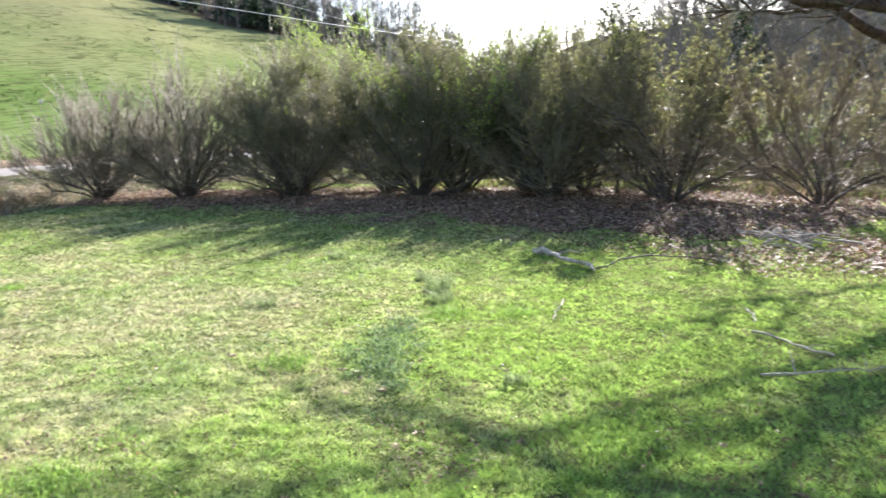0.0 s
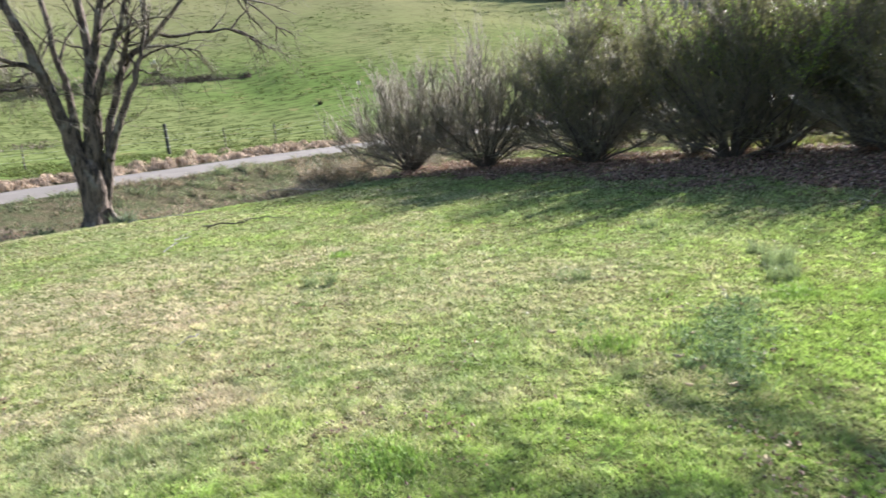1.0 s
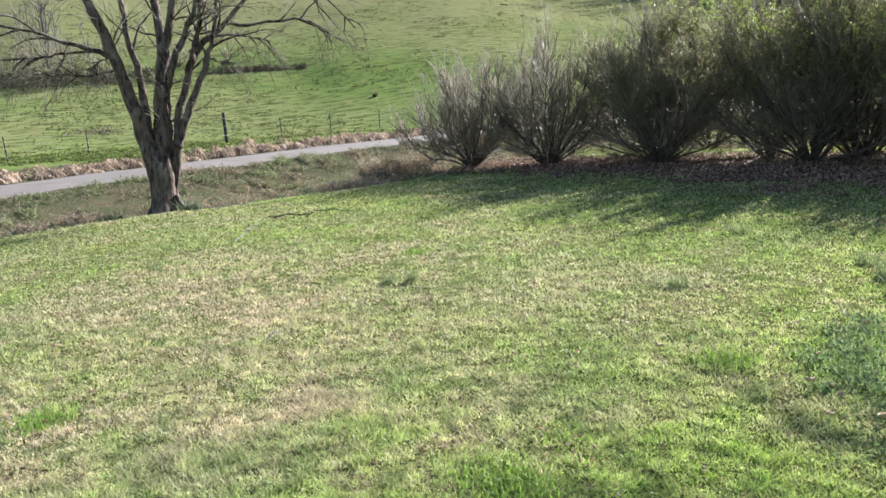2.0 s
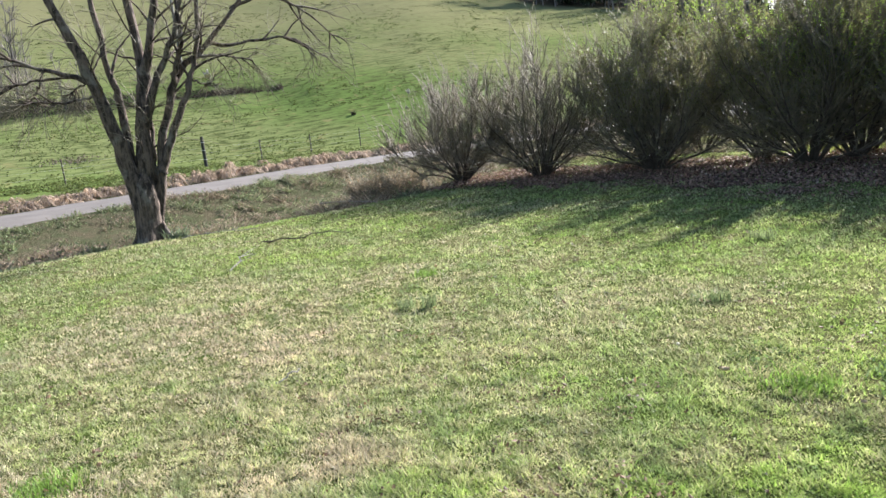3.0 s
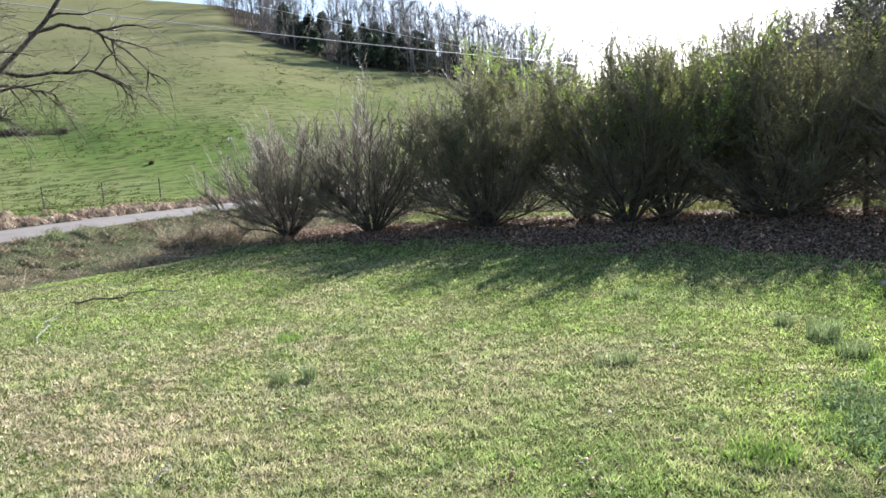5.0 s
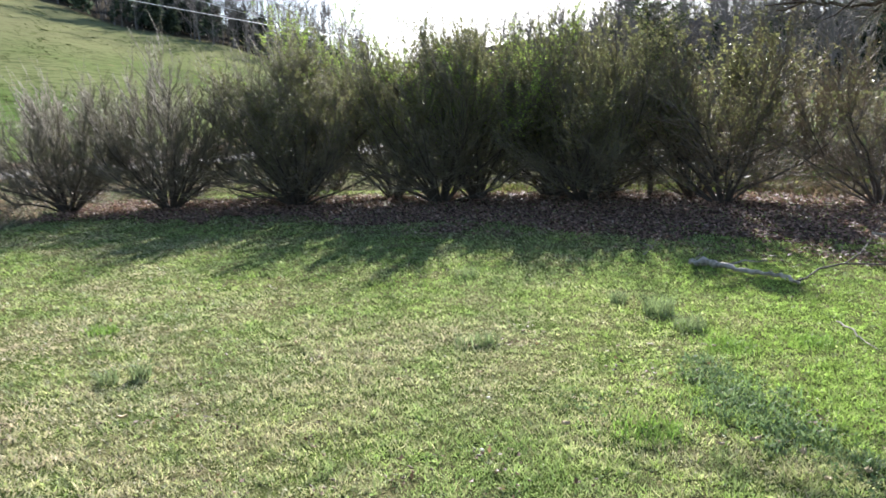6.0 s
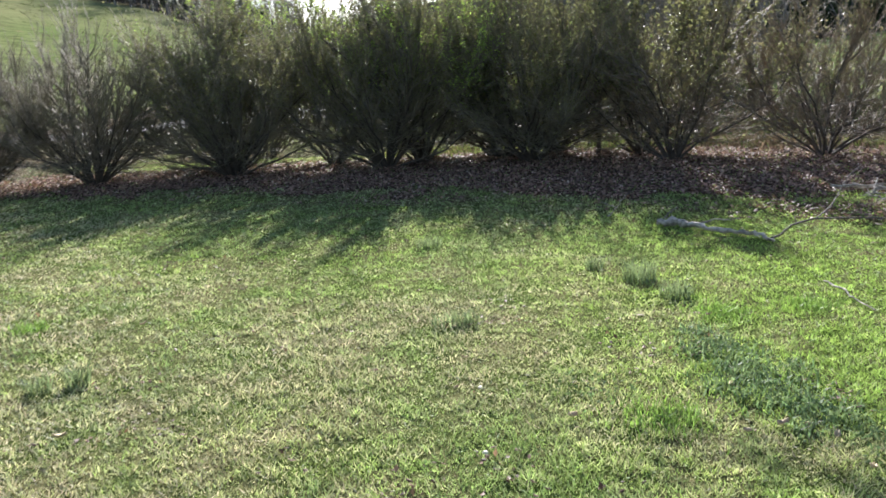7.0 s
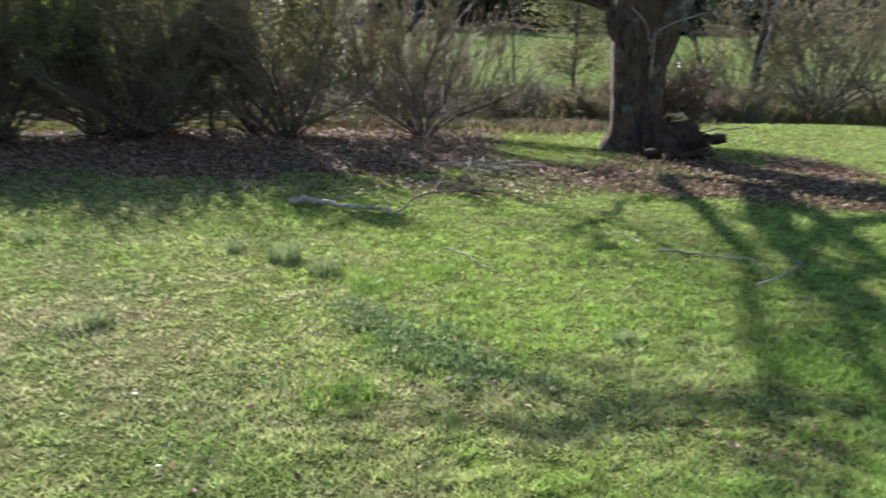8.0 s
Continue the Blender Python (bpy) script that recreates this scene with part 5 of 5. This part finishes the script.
patch("rough_grass", "brown and green rough growth in the hollow behind the lawn", [(x, y, 2.2) for x, y in zip(bx.uniform(-13, 14, 45), bx.uniform(19.5, 40, 45))], 19000, 0.5,
      [(0.095, 0.10, 0.04), (0.125, 0.095, 0.06), (0.08, 0.105, 0.04)], 346, 0.03, DRY)


def litter(n, seed, x0, x1, y0, y1):
    g = np.random.default_rng(seed)
    x, y = g.uniform(x0, x1, n), g.uniform(y0, y1, n)
    keep = zone_litter(x, y) > g.uniform(0.25, 1, n)
    x, y = x[keep], y[keep]
    at = np.stack([x, y, ground_z(x, y) + g.uniform(0.0, 0.04, len(x))], 1)
    v, f = leaves(at, g.uniform(0.03, 0.075, len(x)), g, 0.5)
    tint = np.array([0.25, 0.157, 0.117]) * g.uniform(0.3, 1.6, (len(x), 1)) + np.array([0.03, 0.026, 0.023]) * g.uniform(0, 1, (len(x), 1))
    tint = np.where(g.uniform(0, 1, (len(x), 1)) < 0.07, np.array([0.46, 0.36, 0.28]), tint)
    tagged(piece("leaf_litter", v, f, DEAD_LEAF, smooth=False, tint=np.repeat(tint, 4, 0)), "dead brown leaves lying under the shrubs and tree", "leaf litter", kind="stuff")


litter(135000, 350, -20, 4, 5, 16.5)


# ---------------------------------------------------------------- fallen wood
def branch_lying(name, x, y, pts, r0, r1, seed, label, forks=(), mat=None, group="fallen branches", sides=6, knots=0):
    g = np.random.default_rng(seed)
    t = thing(name, (x, y, gz(x, y)), label, "branch", group)
    k = 10 + 2 * knots
    path, rad = limb(pts, r0, r1, k, g, 0.010 if knots else min(0.012, r0))
    rad = rad * (1 + g.normal(0, 0.10, rad.shape))
    for i in g.integers(1, k - 1, knots):
        rad[0, i] *= 1.35
    v, f = tubes(path, rad, sides)
    v = v + g.normal(0, r0 * (0.13 if knots else 0.06), v.shape)
    bm = bmesh.new()
    bvs = [bm.verts.new(q) for q in v]
    for q in f:
        bm.faces.new([bvs[i] for i in q])
    for ring in (range(sides), range(len(v) - sides, len(v))):
        bm.faces.new([bvs[i] for i in ring])
    part("stick", bm, mat or PALE_WOOD, t, smooth=sides > 6)
    for fp, fr in forks:
        path, rad = limb(fp, fr, fr * 0.4, 8, g, fr * 0.5)
        v, f = tubes(path, rad, 5)
        piece("side_shoot", v, f, mat or PALE_WOOD, t, smooth=False)


branch_lying("fallen_log", -5.12, 6.93, [(0, 0, 0.05), (0.28, -0.07, 0.065), (0.5, -0.19, 0.055), (0.8, -0.30, 0.05), (0.98, -0.36, 0.05), (1.14, -0.49, 0.025)], 0.032, 0.011, 401,
             "bleached knotty fallen log lying on the grass",
             [([(0.06, 0, 0.09), (0.1, 0.03, 0.14), (0.17, 0.06, 0.2)], 0.011), ([(0.42, -0.14, 0.08), (0.6, -0.1, 0.12), (0.78, -0.1, 0.14)], 0.013), ([(0.95, -0.35, 0.06), (1.0, -0.42, 0.03)], 0.012)], LOG_WOOD, sides=9, knots=9)
branch_lying("fallen_branch", -4.02, 6.52, [(0, 0, 0.03), (0.14, 0.35, 0.1), (0.35, 0.6, 0.12), (0.75, 0.75, 0.10), (1.0, 0.9, 0.06)], 0.011, 0.005, 402, "thin dark crooked fallen branch with side shoots",
             [([(0.3, 0.56, 0.12), (0.42, 0.9, 0.22), (0.5, 1.25, 0.40), (0.62, 1.5, 0.52)], 0.008), ([(0.16, 0.38, 0.1), (0.12, 0.5, 0.17)], 0.005)], STEM)
branch_lying("fallen_branch", -5.75, 7.25, [(0, 0, 0.02), (0.08, 0.03, 0.10), (0.13, 0.03, 0.2), (0.22, 0.05, 0.27)], 0.008, 0.004, 403, "forked twig standing up out of the grass",
             [([(0.1, 0.03, 0.12), (0.0, 0.03, 0.14), (-0.08, 0.03, 0.17)], 0.006)])
branch_lying("fallen_branch", -1.9, 5.22, [(0, 0, 0.02), (0.2, -0.07, 0.03), (0.4, -0.19, 0.025), (0.62, -0.26, 0.03)], 0.010, 0.006, 404, "pale fallen stick in the grass", [([(0.42, -0.19, 0.03), (0.52, -0.12, 0.05)], 0.006)])
branch_lying("fallen_branch", -2.2, 5.85, [(0, 0, 0.02), (0.12, -0.2, 0.03), (0.22, -0.38, 0.02)], 0.008, 0.005, 405, "short pale stick in the grass")
branch_lying("fallen_branch", -1.5, 4.33, [(0, 0, 0.02), (0.17, 0.08, 0.05), (0.32, 0.22, 0.06), (0.46, 0.4, 0.05), (0.56, 0.62, 0.03)], 0.009, 0.004, 409, "grey twiggy fallen branch in the shaded grass",
             [([(0.17, 0.08, 0.05), (0.1, 0.2, 0.1), (0.06, 0.28, 0.12)], 0.006), ([(0.32, 0.22, 0.06), (0.45, 0.2, 0.11)], 0.006), ([(0.46, 0.4, 0.05), (0.4, 0.55, 0.1)], 0.005)])
branch_lying("fallen_branch", -3.51, 5.2, [(0, 0, 0.02), (0.12, -0.2, 0.035), (0.2, -0.4, 0.03), (0.32, -0.6, 0.02)], 0.007, 0.004, 410, "thin pale stick in the grass")
branch_lying("fallen_branch", -12.3, 1.3, [(0, 0, 0.03), (0.2, 0.45, 0.03), (0.3, 0.8, 0.06), (0.5, 1.2, 0.03)], 0.013, 0.006, 406, "dark thin fallen branch on the lawn", [([(0.22, 0.5, 0.04), (0.0, 0.8, 0.08)], 0.006), ([(0.3, 0.8, 0.06), (0.5, 0.95, 0.12)], 0.005)], STEM)
branch_lying("fallen_branch", -14.35, 0.3, [(0, 0, 0.02), (0.1, 0.4, 0.04), (0.12, 0.8, 0.05), (0.3, 1.25, 0.03)], 0.012, 0.005, 411, "grey twiggy fallen branch at the foot of the tree", [([(0.1, 0.4, 0.04), (0.3, 0.6, 0.1)], 0.006), ([(0.12, 0.8, 0.05), (0.0, 1.1, 0.1)], 0.006)], POST)
branch_lying("fallen_branch", -16.2, 3.1, [(0, 0, 0.3), (0.3, 0.5, 0.3), (0.5, 1.0, 0.22), (0.8, 1.5, 0.1)], 0.014, 0.006, 412, "bleached dead branch lying in the verge weeds", [([(0.3, 0.5, 0.3), (0.2, 0.8, 0.4)], 0.007), ([(0.5, 1.0, 0.22), (0.7, 1.1, 0.34)], 0.006)])
branch_lying("fallen_branch", -10.2, 0.58, [(0, 0, 0.03), (-0.4, 0.18, 0.07), (-0.75, 0.22, 0.06), (-1.06, 0.42, 0.03)], 0.008, 0.004, 407, "thin twiggy fallen branch on the lawn", [([(-0.3, 0.13, 0.06), (-0.45, 0.4, 0.12)], 0.005), ([(-0.6, 0.2, 0.08), (-0.95, 0.5, 0.14)], 0.004)], POST)
branch_lying("fallen_branch", -5.79, 0.32, [(0, 0, 0.02), (-0.06, 0.08, 0.03), (-0.14, 0.18, 0.03)], 0.006, 0.004, 408, "thin grey twig in the dry grass", (), POST)


def brush_pile():
    g = np.random.default_rng(410)
    t = thing("brush_pile", (-3.0, 9.2, gz(-3.0, 9.2)), "small heap of broken bleached twigs", "brush pile")
    for _ in range(26):
        a = g.uniform(0, 6.28)
        p = np.array([g.normal(0, 0.25), g.normal(0, 0.22), g.uniform(0.02, 0.15)])
        d = np.array([np.cos(a), np.sin(a), g.uniform(-0.05, 0.22)]) * g.uniform(0.15, 0.45)
        path, rad = limb([p - d, p + g.normal(0, 0.03, 3), p + d], g.uniform(0.008, 0.018), 0.004, 7, g, 0.01)
        path[..., 2] = np.maximum(path[..., 2], 0.01)
        v, f = tubes(path, rad, 5)
        piece("twig", v, f, PALE_WOOD if g.uniform() < 0.3 else LOG_WOOD, t)


def wood_heap():
    """Root plate and cut pieces beside the big tree."""
    g = np.random.default_rng(420)
    x, y = -0.14, 10.95
    t = thing("wood_heap", (x, y, gz(x, y)), "dark heap of rotting roots and cut logs beside the tree", "wood heap")
    bm = bmesh.new()
    bmesh.ops.create_icosphere(bm, subdivisions=5, radius=1.0)
    for q in bm.verts:
        n = 0.42 * noise.noise(q.co * 1.7) + 0.26 * noise.noise(q.co * 4.1) + 0.14 * noise.noise(q.co * 9.0) + 0.06 * noise.noise(q.co * 19.0)
        q.co = Vector((q.co.x * 0.44, q.co.y * 0.32, max(q.co.z, -0.35) * (0.58 - 0.26 * q.co.x))) * (1 + n)
    part("root_mass", bm, ROTTEN, t, smooth=True)
    for _ in range(46):
        a = g.uniform(0, 6.28)
        e = g.uniform(0.0, 1.3)
        out = np.array([np.cos(a) * np.cos(e) * 0.46, np.sin(a) * np.cos(e) * 0.34, np.sin(e) * 0.42])
        r = g.uniform(0.012, 0.05) * (0.6 if e > 0.8 else 1.0)
        path, rad = limb([out * 0.7, out * 1.05 + g.normal(0, 0.07, 3), out * g.uniform(1.1, 1.55) + g.normal(0, 0.12, 3)], r, r * 0.3, 8, g, 0.018)
        path[..., 2] = np.maximum(path[..., 2], r)
        v, f = tubes(path, rad, 6)
        piece("root", v, f, ROTTEN, t)
    for at, turn, r, ln in (((0.50, -0.1, 0.27), (80, 0, 62), 0.075, 0.34), ((-0.32, -0.34, 0.1), (84, 0, 48), 0.06, 0.5), ((-0.05, -0.42, 0.07), (88, 0, 110), 0.05, 0.6), ((0.2, -0.3, 0.2), (70, 20, 20), 0.055, 0.45)):
        path = np.array([[(0, 0, -ln / 2), (0.01, 0.012, -ln / 6), (-0.01, 0.01, ln / 6), (0, 0, ln / 2)]])
        v, f = tubes(path, np.full((1, 4), r) * g.uniform(0.85, 1.12, (1, 4)), 12)
        v = v + g.normal(0, 0.006, v.shape)
        m = np.array(pose(*at, *turn))
        log = piece("log", v @ m[:3, :3].T + m[:3, 3], f, ROTTEN, t)
        for end in (-1, 1):
            bm = bmesh.new()
            bmesh.ops.create_cone(bm, cap_ends=True, segments=12, radius1=r * 0.98, radius2=r * 0.9, depth=0.014, matrix=pose(*at, *turn) @ pose(0, 0, end * ln / 2))
            part("cut_end", bm, ROTTEN, log, "weathered sawn end")
    for _ in range(7):
        bm = bmesh.new()
        bmesh.ops.create_cube(bm, size=1.0, matrix=pose(g.normal(-0.1, 0.09), g.normal(-0.18, 0.05), g.uniform(0.56, 0.68), *g.uniform(-40, 40, 3)) @ Matrix.Diagonal((g.uniform(0.1, 0.19), g.uniform(0.06, 0.1), 0.03, 1)))
        bmesh.ops.bevel(bm, geom=list(bm.edges), offset=0.006, segments=1, affect="EDGES")
        part("wood_chip", bm, CUT_WOOD, t, "pale split wood chip")
    path, rad = limb([(0.3, 0, 0.36), (0.7, 0.05, 0.42), (1.1, 0.1, 0.45)], 0.014, 0.006, 8, g, 0.01)
    v, f = tubes(path, rad, 6)
    piece("stick", v, f, POST, t)


shrub((0.2, 12.7), 1.2, 0.75, 425, 14, 12, "dead rust-brown bush behind the wood heap", "", leaf=(0.085, 0.05, 0.032), leaf_n=4200, leaf_size=0.055, name="dead_bush", twig_n=10, category="bush", twig_mat=STEM)
brush_pile()
wood_heap()


def stone(x, y, s, seed, label, mat):
    g = np.random.default_rng(seed)
    bm = bmesh.new()
    bmesh.ops.create_icosphere(bm, subdivisions=2, radius=s)
    for q in bm.verts:
        q.co = Vector((q.co.x * 1.2, q.co.y * 0.9, q.co.z * 0.6)) * (1 + g.normal(0, 0.07))
    ob = part("scrap", bm, mat, None, smooth=True)
    ob.location = (x, y, gz(x, y) + s * 0.5)
    tagged(ob, label, "debris", "pale scraps in the lawn")


for i, (x, y, s) in enumerate([(-4.84, 2.6, 0.013), (-4.51, 2.02, 0.012), (-5.5, 3.1, 0.007)]):
    stone(x, y, s, 430 + i, "small whitish pebble lying in the grass", WHITE)


def curled_leaf(x, y, size, seed):
    g = np.random.default_rng(seed)
    bm = bmesh.new()
    bmesh.ops.create_grid(bm, x_segments=5, y_segments=4, size=size)
    for q in bm.verts:
        u, w = q.co.x / size, q.co.y / size
        q.co.y *= 0.62 * (1 - 0.8 * u * u)
        q.co.z = 0.35 * size * u * u + 0.5 * size * w * w * g.uniform(0.8, 1.2)
    bmesh.ops.solidify(bm, geom=list(bm.faces), thickness=0.0015)
    ob = part("dead_leaf", bm, PALE_LEAF, None, smooth=True)
    ob.matrix_world = pose(x, y, gz(x, y) + 0.022, *g.uniform(-18, 18, 2), g.uniform(0, 360))
    tagged(ob, "curled pale dead leaf lying in the grass", "leaf", "pale dead leaves")


for i, (x, y) in enumerate([(-3.74, 3.08), (-3.48, 2.74), (-3.39, 2.78), (-3.28, 2.72), (-3.02, 2.66), (-3.6, 2.62), (-3.15, 2.5), (-4.3, 2.45), (-5.1, 2.9), (-2.7, 3.4), (-6.3, 1.3), (-6.9, 0.7), (-7.4, 2.6), (-2.4, 2.2)]):
    curled_leaf(x, y, (0.022, 0.028, 0.018)[i % 3], 460 + i)


def crumpled(name, x, y, z, size, seed, label, twig=None):
    g = np.random.default_rng(seed)
    t = thing(name, (x, y, z), label, "litter", "white scraps")
    bm = bmesh.new()
    bmesh.ops.create_grid(bm, x_segments=6, y_segments=6, size=size)
    for q in bm.verts:
        q.co += Vector(g.normal(0, size * 0.16, 3))
        q.co.z += 2.2 * abs(q.co.x) - size * 0.5
    bmesh.ops.solidify(bm, geom=list(bm.faces), thickness=0.003)
    sheet = part("sheet", bm, WHITE, t, smooth=True)
    sheet.matrix_local = pose(0, 0, 0, *g.uniform(-60, 60, 3))
    if twig:
        path, rad = limb(twig, 0.012, 0.004, 10, g, 0.01)
        v, f = tubes(path, rad, 5)
        piece("twig", v, f, TWIG, t)


crumpled("plastic_scrap", -15.04, 1.19, 2.66, 0.05, 440, "torn white plastic scrap caught on a bare branch")
zs = gz(-18.5, 6.15)
crumpled("plastic_scrap", -18.5, 6.15, 2.25, 0.04, 441, "white plastic scrap caught on a tall shoot", [(0.25, 0.35, zs - 2.25), (0.1, 0.15, -1.2), (0, 0.03, -0.3), (0, 0, 0.1)])
crumpled("plastic_scrap", -18.5, 6.05, 1.86, 0.035, 442, "white plastic scrap caught on a tall shoot", [(0.2, 0.35, zs - 1.86), (0.1, 0.15, -1.0), (0, 0.02, -0.2), (0, 0, 0.1)])
